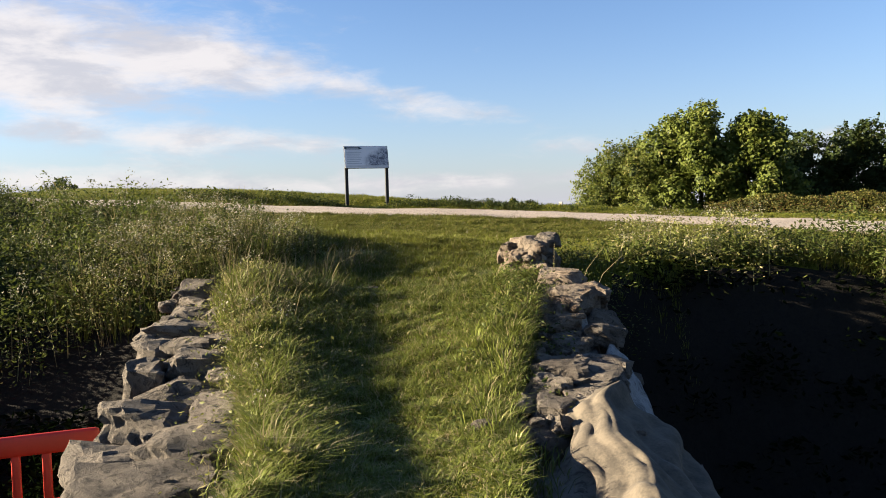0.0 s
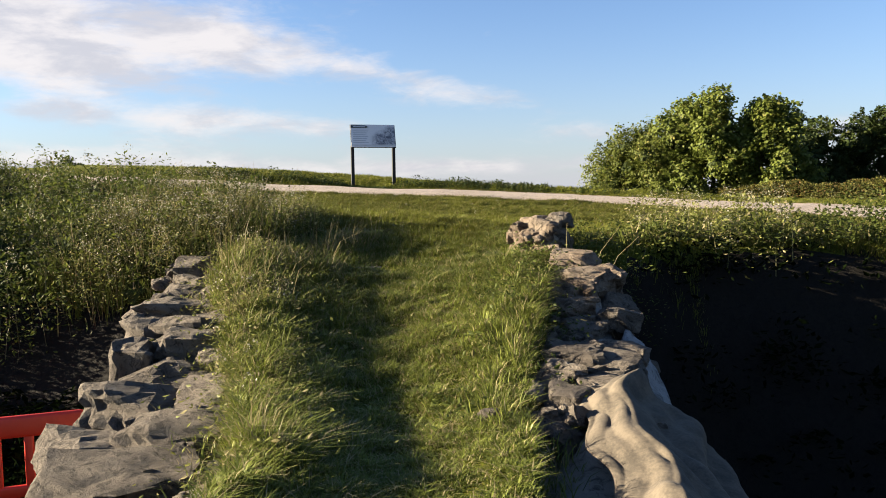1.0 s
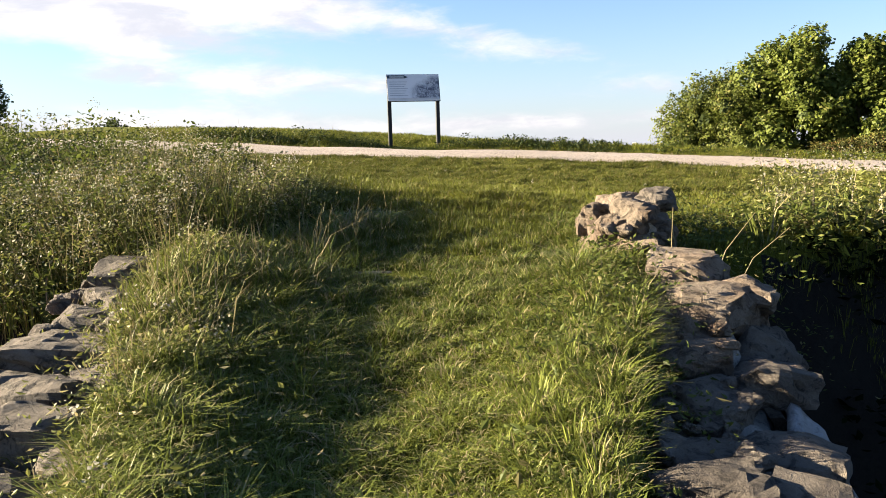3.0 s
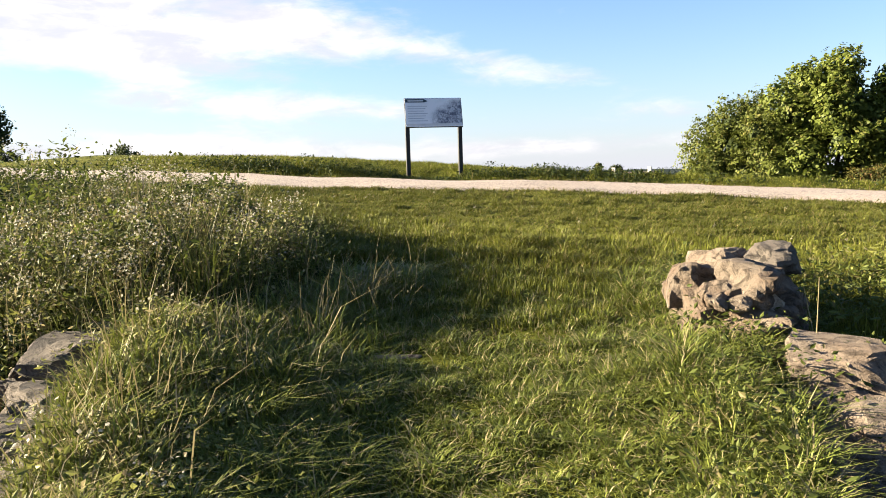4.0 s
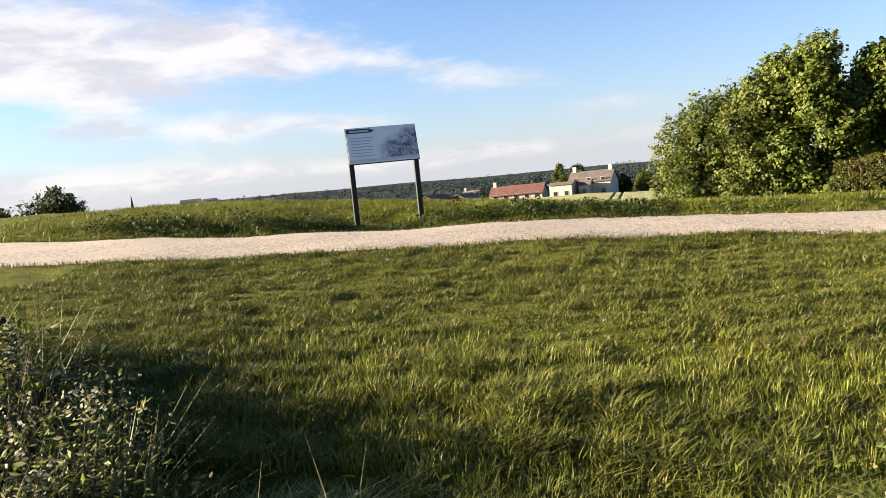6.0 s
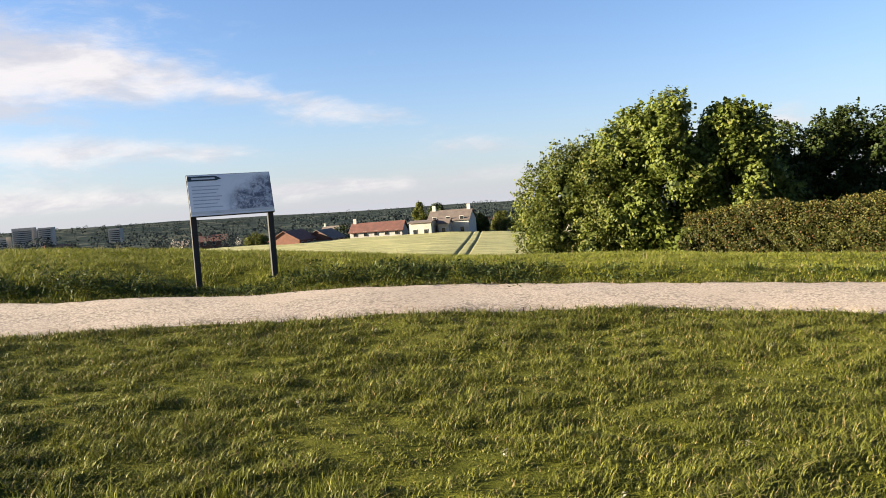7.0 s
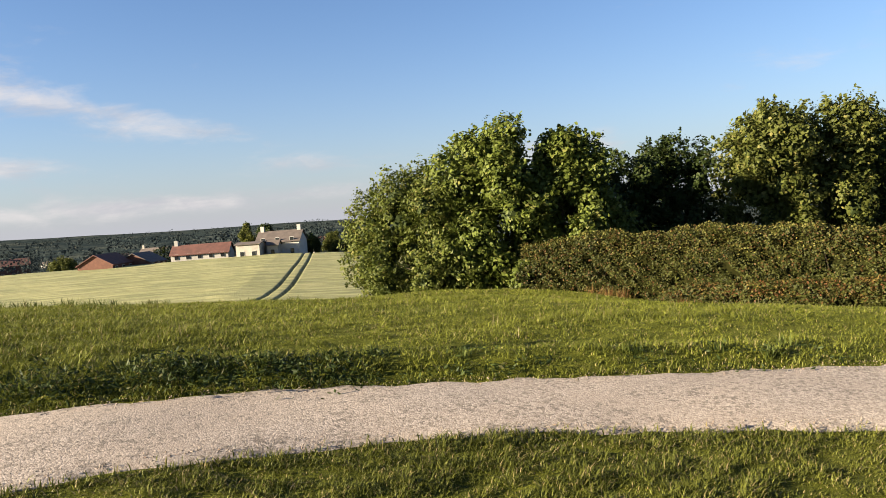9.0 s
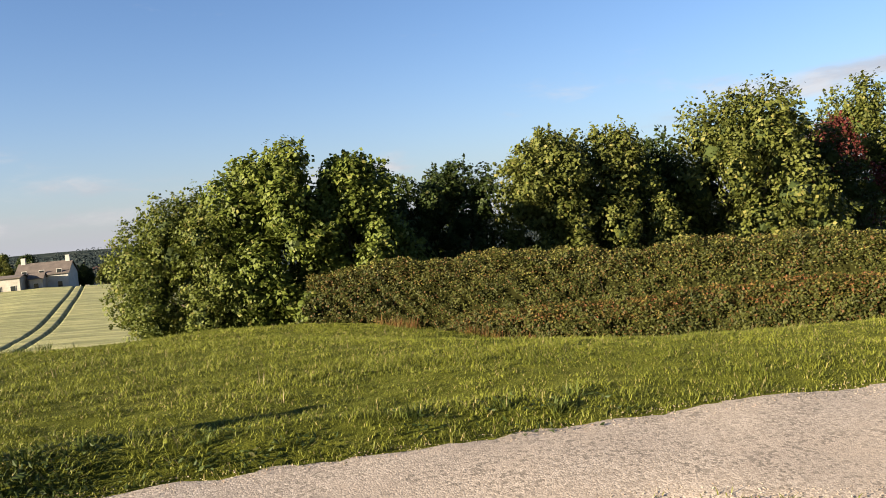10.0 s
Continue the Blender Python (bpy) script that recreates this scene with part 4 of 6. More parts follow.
def wall_core(parent, name, left, y0, y1, outer, inner, top_of, mat):
    """The mortared heart of a wall, between its faces."""
    ys = np.arange(y0, y1 + 0.01, 0.09)
    us = np.linspace(0, 1, 16)
    gu, gy = np.meshgrid(us, ys)
    o, i_ = outer(gy), inner(gy)
    over = smooth(0.0, 0.28 if left else 0.5, gu)
    xx = o + (i_ - o) * np.clip((gu - 0.2) / 0.8, 0, 1) + (0.10 if left else -0.10 + 0.16 * np.exp(-((gy - 5.2) / 1.3) ** 2))
    zz = -1.7 + (top_of(gy) - 0.10 + 1.7) * over + 0.05 * waves(xx, gy, 7, 3) * over - 0.12 * smooth(0.75, 1.0, gu)
    ex = (1 if left else -1) * (-0.28) * (1 - over)
    xx = xx + ex + 0.04 * waves(zz, gy, 6, 5)
    v = np.stack([xx.ravel(), gy.ravel(), zz.ravel()], 1)
    nu = len(us)
    a, b = np.meshgrid(np.arange(nu - 1), np.arange(len(ys) - 1))
    k = (b * nu + a).ravel()
    f = np.stack([k, k + 1, k + nu + 1, k + nu], 1)
    return mesh_part(name, raw_mesh(name, v, [f], mat, True), parent, "pale lime mortar between the stones")


def left_top(y):
    return np.interp(y, [0, 3.4, 4.1, 5.0, 5.4, 5.8, 6.4, 7.0, 7.5, 8.2], [-0.1, -0.05, 0.06, 0.16, 0.27, 0.40, 0.52, 0.6, 0.72, 0.7])


def right_top(y):
    return np.interp(y, [0, 4.0, 4.8, 5.6, 6.1, 6.6, 7.1, 7.8, 8.3], [-0.1, 0.0, 0.15, 0.25, 0.3, 0.42, 0.66, 0.76, 0.7])


rw = random.Random(5)
left_wall = thing("stone_wall", pose(0.17, 0, 0), "ruined rubble stone wall edging the causeway with mortared top", "stone wall", "causeway walls")
wall_core(left_wall, "core", True, -2.0, 8.3, causeway_left, left_inner, left_top, MORTAR)
# the large weathered blocks along the top
for k, (x, y, dz, sx, sy, sz, rx, ry, rz) in enumerate((
        (-2.55, 3.78, 0.02, 0.85, 0.5, 0.22, 8, 4, 24), (-1.95, 3.7, 0.02, 0.5, 0.45, 0.2, 0, -5, 10), (-2.95, 4.12, -0.02, 0.5, 0.6, 0.26, 6, 12, 30),
        (-2.45, 4.3, 0.03, 0.75, 0.42, 0.2, 14, 3, 18), (-3.05, 4.68, 0.02, 0.6, 0.5, 0.26, 10, 10, 25), (-2.5, 4.85, 0.04, 0.5, 0.38, 0.2, 12, -4, 12),
        (-3.02, 5.12, 0.03, 0.62, 0.36, 0.24, 16, 4, 30), (-3.48, 5.36, 0.0, 0.36, 0.46, 0.46, 4, 12, 15), (-3.1, 5.48, 0.08, 0.52, 0.34, 0.22, 12, 2, 28),
        (-2.78, 5.45, 0.03, 0.36, 0.34, 0.18, 8, -6, 10), (-3.55, 5.82, 0.0, 0.56, 0.42, 0.22, 8, 8, 20), (-3.3, 5.72, 0.1, 0.42, 0.3, 0.24, 6, 2, 14),
        (-3.05, 5.85, 0.04, 0.3, 0.3, 0.2, 6, -6, 40), (-3.62, 6.2, 0.04, 0.7, 0.42, 0.2, 6, 6, 24), (-3.75, 6.55, 0.05, 0.36, 0.36, 0.24, 4, 8, 10),
        (-3.4, 6.6, 0.02, 0.46, 0.34, 0.2, 6, 0, 30), (-3.9, 6.95, 0.0, 0.36, 0.36, 0.22, 0, 10, 12), (-4.02, 7.32, 0.06, 0.4, 0.4, 0.2, 4, 4, 18),
        (-3.98, 7.36, -0.16, 0.44, 0.38, 0.24, 0, 6, 8), (-3.72, 7.15, -0.02, 0.4, 0.34, 0.2, 8, -4, 36), (-4.12, 7.75, 0.04, 0.4, 0.4, 0.24, 0, 8, 4))):
    stone(left_wall, k, (x, y, left_top(y) + dz - sz * 0.25), (sx, sy, sz), (rx, ry, rz))
# courses of the outer face down into the moat
k = 0
for z in np.arange(-1.45, 0.55, 0.27):
    y = -2.0 + rw.uniform(0, 0.3)
    while y < 8.2:
        ln = rw.uniform(0.3, 0.6) * (1.5 if y < 2 else 1.0)
        if z < left_top(y) - 0.2:
            x = causeway_left(y) - 0.26 * (0.5 - z) / 2.2 + 0.16
            stone(left_wall, k * 5 + 1, (x + rw.uniform(-0.05, 0.05), y + ln / 2, z), (0.42, ln * 1.05, 0.29 * rw.uniform(0.85, 1.1)), (rw.uniform(-5, 5), rw.uniform(-6, 6), 18 + rw.uniform(-8, 8)), face=True)
            k += 1
        y += ln

right_wall = thing("stone_wall", pose(0, 0, 0), "ruined rubble stone wall with broken top beside the dark moat", "stone wall", "causeway walls")
wall_core(right_wall, "core", False, -2.0, 8.3, causeway_right, right_inner, right_top, MORTAR)
for k, (x, y, dz, sx, sy, sz, rx, ry, rz, warm) in enumerate((
        (-0.2, 5.66, 0.04, 0.4, 0.34, 0.18, 4, -3, 14, False), (0.14, 5.58, 0.0, 0.36, 0.4, 0.18, 8, 6, -12, False), (-0.3, 5.4, 0.04, 0.3, 0.34, 0.24, 0, 0, 20, False), (0.0, 5.3, -0.02, 0.42, 0.36, 0.2, 6, 4, -10, False),
        (-0.22, 5.02, 0.02, 0.34, 0.36, 0.18, 8, 2, 10, False), (-0.28, 4.72, -0.02, 0.3, 0.32, 0.2, 0, 6, -14, False), (-0.2, 5.98, 0.0, 0.46, 0.3, 0.18, 6, 0, 12, False),
        (0.12, 6.15, -0.03, 0.4, 0.4, 0.2, 4, 8, -12, False), (-0.15, 6.42, -0.02, 0.36, 0.34, 0.18, 8, 0, 30, False), (0.1, 6.7, -0.04, 0.36, 0.38, 0.22, 0, 10, 8, False),
        (-0.24, 6.8, -0.02, 0.34, 0.32, 0.2, 8, 0, 16, True), (-0.16, 7.12, 0.0, 0.52, 0.36, 0.24, 10, 2, -6, True), (-0.3, 7.0, -0.12, 0.3, 0.3, 0.22, 4, 0, 22, True),
        (-0.2, 7.6, 0.06, 0.5, 0.34, 0.19, 4, 4, -8, True), (0.02, 7.3, 0.02, 0.38, 0.26, 0.17, 14, 6, -20, True), (-0.34, 7.4, -0.04, 0.34, 0.3, 0.2, 6, -4, 14, True), (0.06, 7.42, -0.06, 0.3, 0.34, 0.26, 0, 8, 6, True),
        (0.16, 7.1, -0.22, 0.36, 0.4, 0.3, 0, 18, 6, False))):
    stone(right_wall, k + 4, (x, y, right_top(y) + dz - sz * 0.25), (sx, sy, sz), (rx, ry, rz), warm)
k = 0
for z in np.arange(-1.45, 0.5, 0.27):
    y = -2.0 + rw.uniform(0, 0.3)
    while y < 8.1:
        ln = rw.uniform(0.3, 0.6) * (1.5 if y < 2 else 1.0)
        if z < right_top(y) - (0.3 if y < 5 else 0.5):
            x = causeway_right(y) + 0.26 * (0.5 - z) / 2.2 - 0.16
            stone(right_wall, k * 5 + 2, (x + rw.uniform(-0.05, 0.05), y + ln / 2, z), (0.42, ln * 1.05, 0.29 * rw.uniform(0.85, 1.1)), (rw.uniform(-5, 5), rw.uniform(-6, 6), -8 + rw.uniform(-8, 8)), face=True)
            k += 1
        y += ln

# smooth lime haunch repaired over the outer shoulder of the broken wall
LIME = rocky("pale_lime", (0.154, 0.15, 0.146, 1), (0.254, 0.25, 0.246, 1), (0.0693, 0.0655, 0.0616, 1), 5.0, 0.03)
hu, hv = np.meshgrid(np.linspace(0, 1, 22), np.arange(4.5, 7.0, 0.06))
fade = smooth(4.5, 5.0, hv) * (1 - smooth(6.5, 7.0, hv))
hx_ = 0.16 + (causeway_right(hv) + 0.26 - 0.16) * hu ** 0.9 + 0.04 * waves(hu * 3, hv, 3.1, 2)
hz_ = right_top(hv) - 0.05 - 0.8 * hu ** 1.25 + 0.05 * waves(hu * 2, hv, 4.2, 5) - 0.25 * (1 - fade)
nu = hu.shape[1]
a, b = np.meshgrid(np.arange(nu - 1), np.arange(hu.shape[0] - 1))
k = (b * nu + a).ravel()
haunch = mesh_part("haunch", raw_mesh("haunch", np.stack([hx_.ravel(), hv.ravel(), hz_.ravel()], 1), [np.stack([k, k + 1, k + nu + 1, k + nu], 1)], LIME, True), right_wall, "smooth pale lime mortar slope")
mod = haunch.modifiers.new("thick", "SOLIDIFY")
mod.thickness = 0.05

# dry turf and herbs creeping over the inner edge of the stones
x, y = scatter(22000, -4.3, -1.0, 2.6, 6.9, lambda x, y: np.exp(-((x - left_inner(y) - 0.17 + 0.22) / 0.2) ** 2) * (0.35 + 0.65 * (waves(x, y, 3.3, 4) > -0.1)))
z = np.maximum(land(x, y), left_top(y) + 0.0)
blades(x, y, z - 0.02, rng.uniform(0.03, 0.13, len(x)), rng.uniform(0.004, 0.008, len(x)), rng.uniform(0.4, 1.5, len(x)), LONG_BLADE, "wall_grass", "short grass creeping over the wall stones")
k = rng.uniform(0, 1, len(x)) < 0.25
blades(x[k] - 0.05, y[k], z[k] - 0.02, rng.uniform(0.04, 0.16, k.sum()), rng.uniform(0.003, 0.006, k.sum()), rng.uniform(0.6, 1.8, k.sum()), STRAW, "wall_straw", "dry straw lying over the wall stones")
x, y = scatter(9000, -0.8, 0.2, 3.4, 8.0, lambda x, y: np.exp(-((x - right_inner(y) - 0.02) / 0.12) ** 2) * (0.35 + 0.65 * (waves(x, y, 3.3, 7) > 0)))
z = np.maximum(land(x, y), right_top(y) - 0.06)
blades(x, y, z - 0.02, rng.uniform(0.03, 0.14, len(x)), rng.uniform(0.004, 0.008, len(x)), rng.uniform(0.4, 1.5, len(x)), LONG_BLADE, "wall_grass", "short grass creeping over the wall stones")

# herbs rooted in the rubble of the broken top
x, y = scatter(5200, -0.7, 0.4, 4.9, 7.9, lambda x, y: np.exp(-((x - right_inner(y) - 0.12) / 0.16) ** 2) * np.clip(0.3 + 1.1 * waves(x, y, 4.3, 3), 0, 1) * np.interp(y, [4.9, 5.4, 6.5, 7, 7.9], [1, 1, 0.9, 0.4, 0.4]))
c = np.stack([x, y, np.maximum(land(x, y), right_top(y)) + rng.uniform(-0.02, 0.1, len(x))], 1)
v, f = leaf_cards(c, np.tile([[0, 0, 1.0]], (len(c), 1)), 0.035 * rng.uniform(0.5, 1.5, len(c)), 0.45, 0.6)
tagged(mesh_part("wall_herbs", raw_mesh("wall_herbs", v, [leaf_split(f)], WEED_LEAF)), "small leafy herbs rooted between the wall stones", "weeds", kind="stuff")

# looser stones along the near stretch of both tops
for side, wall in ((-1, left_wall), (1, right_wall)):
    y = -2.0
    while y < (3.35 if side < 0 else 2.5):
        o, i_ = (float(causeway_left(y)), float(left_inner(y))) if side < 0 else (float(causeway_right(y)), float(right_inner(y)))
        for u in (0.18, 0.5, 0.82):
            s_ = rw.uniform(0.26, 0.42)
            top_ = float(left_top(y) if side < 0 else right_top(y))
            stone(wall, rw.randrange(99), (o + (i_ - o) * u + rw.uniform(-0.05, 0.05), y + rw.uniform(-0.1, 0.1), top_ - 0.05), (s_, s_ * rw.uniform(0.8, 1.3), 0.2), (rw.uniform(-6, 6), rw.uniform(-6, 6), rw.uniform(0, 90)))
        y += 0.36
# small rubble wedged between the blocks
for j in range(130):
    y = rw.uniform(4.7, 7.9)
    x = float(right_inner(y)) + rw.uniform(-0.04, 0.62)
    s_ = rw.uniform(0.05, 0.15)
    stone(right_wall, rw.randrange(99), (x, y, float(right_top(y)) - 0.02 + rw.uniform(-0.05, 0.05) - 0.8 * max(0, x - float(causeway_right(y)) + 0.4)), (s_, s_ * rw.uniform(0.7, 1.4), s_ * rw.uniform(0.5, 0.9)), (rw.uniform(-20, 20), rw.uniform(-20, 20), rw.uniform(0, 180)), y > 6.6)
for j in range(90):
    y = rw.uniform(3.5, 7.6)
    x = float(left_inner(y)) - rw.uniform(0.05, 0.8)
    s_ = rw.uniform(0.05, 0.14)
    stone(left_wall, rw.randrange(99), (x, y, float(left_top(y)) - 0.01 + rw.uniform(-0.04, 0.04)), (s_, s_ * rw.uniform(0.7, 1.4), s_ * rw.uniform(0.5, 0.9)), (rw.uniform(-20, 20), rw.uniform(-20, 20), rw.uniform(0, 180)))

# the stub of masonry at the head of the wall
stub = thing("masonry_stub", pose(-0.63, 8.22, -0.02), "stub of warm sandstone rubble masonry standing in grass", "stone ruin")
g0 = 0.72
for k, (x, y, z, sx, sy, sz, rx, ry, rz) in enumerate((
        (-0.26, 0.18, 0.30, 0.26, 0.34, 0.22, 4, 4, 10), (-0.06, 0.34, 0.37, 0.30, 0.3, 0.18, 0, 6, 25), (0.24, 0.26, 0.40, 0.34, 0.34, 0.16, 0, -4, 8),
        (0.06, -0.04, 0.31, 0.38, 0.34, 0.2, 8, 8, -14), (-0.12, -0.02, 0.18, 0.26, 0.3, 0.26, 0, -8, 20), (0.1, -0.18, 0.17, 0.36, 0.26, 0.13, 10, 0, -6),
        (-0.1, -0.16, 0.02, 0.2, 0.22, 0.16, 6, 0, 14), (0.2, -0.16, 0.0, 0.24, 0.24, 0.17, 0, 4, 30), (0.28, 0.04, 0.22, 0.26, 0.34, 0.24, 0, 6, 4),
        (-0.22, 0.14, 0.08, 0.3, 0.36, 0.28, 0, 0, 6), (-0.1, -0.08, 0.27, 0.26, 0.26, 0.2, 6, 4, 32), (0.05, 0.15, 0.12, 0.5, 0.45, 0.42, 0, 0, 0), (0.02, -0.28, -0.1, 0.4, 0.24, 0.2, 12, 0, 8))):
    stone(stub, k + 1, (x * 0.85, y, g0 + z * 1.1 - 0.05), (sx * 0.84, sy * 0.92, sz * 1.08), (rx, ry, rz), k not in (2, 7))

stub_core = mesh_part("mortar", FACE_ROCKS[2].copy(), stub, "crumbling pale mortar")
stub_core.data.materials.clear()
stub_core.data.materials.append(MORTAR)
stub_core.matrix_local = pose(0.02, 0.06, g0 + 0.04) @ Matrix.Diagonal((0.48, 0.42, 0.46, 1))
for j in range(34):
    a_ = rw.uniform(0, 2 * math.pi)
    s_ = rw.uniform(0.06, 0.14)
    stone(stub, rw.randrange(99), (0.02 + 0.26 * math.cos(a_), 0.23 * math.sin(a_), g0 + rw.uniform(-0.12, 0.28)), (s_ * 1.3, s_ * 1.2, s_ * 0.8), (rw.uniform(-15, 15), rw.uniform(-15, 15), rw.uniform(0, 180)), True)

# loose lumps lying in the turf
pebble = thing("stone", pose(-0.62, 4.62, land(-0.62, 4.62) + 0.03), "small pale stone half sunk in the grass", "stone")
ob = mesh_part("lump", ROCKS[3], pebble)
ob.matrix_local = Matrix.Diagonal((0.13, 0.09, 0.07, 1))
ledge = thing("stone_step", pose(-2.3, 7.78, land(-2.3, 7.78) - 0.015), "worn grey stone step sunk in the turf", "stone step")
ob = mesh_part("slab", ROCKS[2], ledge)
ob.matrix_local = pose(0, 0, 0, 0, 0, 12) @ Matrix.Diagonal((0.3, 0.09, 0.05, 1))

# dry stalks beside the stub
for sx, sy, hh, ln_ in ((-0.33, 7.75, 0.55, (0.01, 0.0)), (-0.12, 7.85, 0.5, (0.28, 0.1)), (0.02, 7.9, 0.42, (0.32, -0.05)), (-0.28, 8.0, 0.4, (-0.05, 0.1))):
    z0 = float(land(sx, sy))
    st = thing("dry_stalk", pose(sx, sy, max(z0, 0.55)), "dry bleached plant stalk standing by the masonry", "dry stalk", "dry stalks")
    v, f = tube([(0, 0, -0.05), (ln_[0] * 0.4, ln_[1] * 0.4, hh * 0.55), (ln_[0], ln_[1], hh)], [0.004, 0.003, 0.002], 5)
    mesh_part("stem", raw_mesh("stem", v, [f], STRAW), st)

# ---- sacking drawn over the near end of the broken wall ----
SACK = plain("hessian", (0.077, 0.0616, 0.0431), 0.95, 0, 0.5, 7.0, 0.006)
us, vs = np.linspace(0, 1, 90), np.linspace(0, 1, 80)
gu, gv = np.meshgrid(us, vs)
sy_ = 5.0 - 2.4 * gv + 0.12 * np.sin(gu * 7) - 0.25 * smooth(0.0, 0.35, gu) * (1 - gv) * 0 + 0.18 * gu * (1 - gv)
edge_x = causeway_right(sy_) + 0.04
start_x = np.interp(sy_, [2.6, 3.8, 4.4, 4.9, 5.3], [0.12, 0.1, -0.06, -0.14, 0.0]) + 0.03 * np.sin(sy_ * 11)
ridge = start_x + (0.40 + 0.06 * np.sin(sy_ * 5)) * (edge_x - start_x)
cu = np.clip(gu / 0.3, 0, 1)
cm = np.clip((gu - 0.3) / 0.35, 0, 1)
cd = np.clip((gu - 0.65) / 0.35, 0, 1)
sx_ = start_x + (ridge - start_x) * cu + (edge_x + 0.06 - ridge) * cm + 0.10 * cd
sz_ = right_top(sy_) - 0.04 + 0.12 * cu - 0.36 * cm ** 0.9 - 0.75 * cd
fold = 0.013 * np.sin(gu * 46 + 9.0 * gv + 2.0 * np.sin(gv * 7)) * smooth(0.08, 0.3, gu) + 0.03 * np.sin(gu * 27 + 2.5 * gv + 1.2 * np.sin(gv * 6)) * smooth(0.25, 0.4, gu)
fold = fold + 0.014 * np.abs(np.sin(gv * 12 + gu * 14 + 1.5 * np.sin(gu * 11))) + 0.012 * waves(sx_, sy_, 5, 3)
fold = fold + 0.02 * np.abs(np.sin(gv * 23 - gu * 17 + 1.6 * np.sin(gv * 9 + gu * 5))) * (0.4 + 0.6 * np.sin(gu * 9 + gv * 4) ** 2) + 0.008 * np.abs(waves(sx_, sy_, 17, 6))
sx_ = sx_ + fold * smooth(0.3, 0.6, gu)
sz_ = sz_ + fold * (1 - smooth(0.45, 0.75, gu)) + 0.03
nu = len(us)
a, b = np.meshgrid(np.arange(nu - 1), np.arange(len(vs) - 1))
k = (b * nu + a).ravel()
cloth = mesh_part("sacking", raw_mesh("sacking", np.stack([sx_.ravel(), sy_.ravel(), sz_.ravel()], 1), [np.stack([k, k + 1, k + nu + 1, k + nu], 1)], SACK, True))
mod = cloth.modifiers.new("thick", "SOLIDIFY")
mod.thickness = 0.012
tagged(cloth, "creased beige hessian sacking draped over the broken wall", "cloth")

# ---- plastic barrier down in the moat ----
RED = plain("barrier_plastic", (0.462, 0.026, 0.0104), 0.38, 0, 0.12, 5.0, 0.001)


def barrier(m):
    b = thing("safety_barrier", m, "orange-red plastic pedestrian barrier standing in the moat", "barrier")
    part("top_rail", box(2.0, 0.06, 0.16, pose(0, 0, 0.90), 0.022), RED, b, flat=False)
    part("middle_rail", box(1.94, 0.045, 0.09, pose(0, 0, 0.42), 0.016), RED, b, flat=False)
    part("bottom_rail", box(2.0, 0.05, 0.10, pose(0, 0, 0.14), 0.018), RED, b, flat=False)
    for i in range(9):
        part("slat", box(0.065, 0.035, 0.84, pose(-0.84 + 0.21 * i, 0, 0.51), 0.012), RED, b, flat=False)
    for s in (-1, 1):
        part("end_post", box(0.07, 0.055, 0.95, pose(0.97 * s, 0, 0.5), 0.018), RED, b, flat=False)
        part("hook", box(0.07, 0.04, 0.09, pose(1.03 * s, 0, 0.9), 0.015), RED, b, flat=False)
        part("foot", box(0.16, 0.5, 0.05, pose(0.7 * s, 0, 0.025), 0.015), RED, b, flat=False)
    return b


barrier(pose(-4.62, 4.92, -1.14, 0, 0, 31))

# ---- information board ----
BLACK = plain("black_paint", (0.00462, 0.00462, 0.00539), 0.75, 0.0, 0.3, 10.0, 0.001)


def printed():
    """Pale board print: a misty drawing in blue-black ink on one side, faint tint on the other."""
    m, n, b, out = material("printed_drawing")
    co = coords(n)
    sep = n.add("ShaderNodeSeparateXYZ")
    n.link(co, sep.inputs[0])
    x, y, z = sep.outputs
    soft = n.noise(co, 7.0, 6, 0.65, 0.6)
    fine = n.noise(co, 17.0, 7, 0.72, 0.8)
    wob = n.math("MULTIPLY", n.math("SUBTRACT", soft, 0.5), 0.34)
    across = n.ramp(n.math("ADD", x, wob), -0.1, 0.12)
    rise = n.math("ADD", 0.0, n.math("MULTIPLY", x, 0.42))
    under = n.ramp(n.math("ADD", n.math("SUBTRACT", z, rise), wob), 0.1, -0.06)
    above = n.ramp(z, -0.24, -0.19)
    mask = n.math("MULTIPLY", n.math("MULTIPLY", across, under), above)
    ink = n.math("MULTIPLY", mask, n.math("ADD", 0.35, n.math("MULTIPLY", n.ramp(fine, 0.36, 0.62), 0.6)))
    faint = n.math("MULTIPLY", n.ramp(soft, 0.42, 0.7), 0.3)
    col = n.mix(faint, (0.601, 0.608, 0.631, 1), (0.4, 0.447, 0.508, 1))
    col = n.mix(ink, col, (0.0385, 0.0462, 0.077, 1))
    n.link(col, b.inputs["Base Color"])
    b.inputs["Roughness"].default_value = 0.3
    return m


PRINT_FACE = printed()
INK_DARK = plain("dark_ink", (0.0167, 0.0286, 0.0358), 0.4, 0, 0.2, 8.0, 0.0002)
INK_PALE = plain("pale_ink", (0.474, 0.479, 0.485), 0.4, 0, 0.1, 6.0, 0.0002)
INK_BLUE = plain("blue_ink", (0.323, 0.354, 0.4), 0.4, 0, 0.15, 5.0, 0.0002)


def flat_shape(points, thick):
    """A thin raised shape in the panel's plane."""
    bm = bmesh.new()
    fc = bm.faces.new([bm.verts.new((x, -thick, z)) for x, z in points])
    bmesh.ops.triangulate(bm, faces=[fc])
    return bm


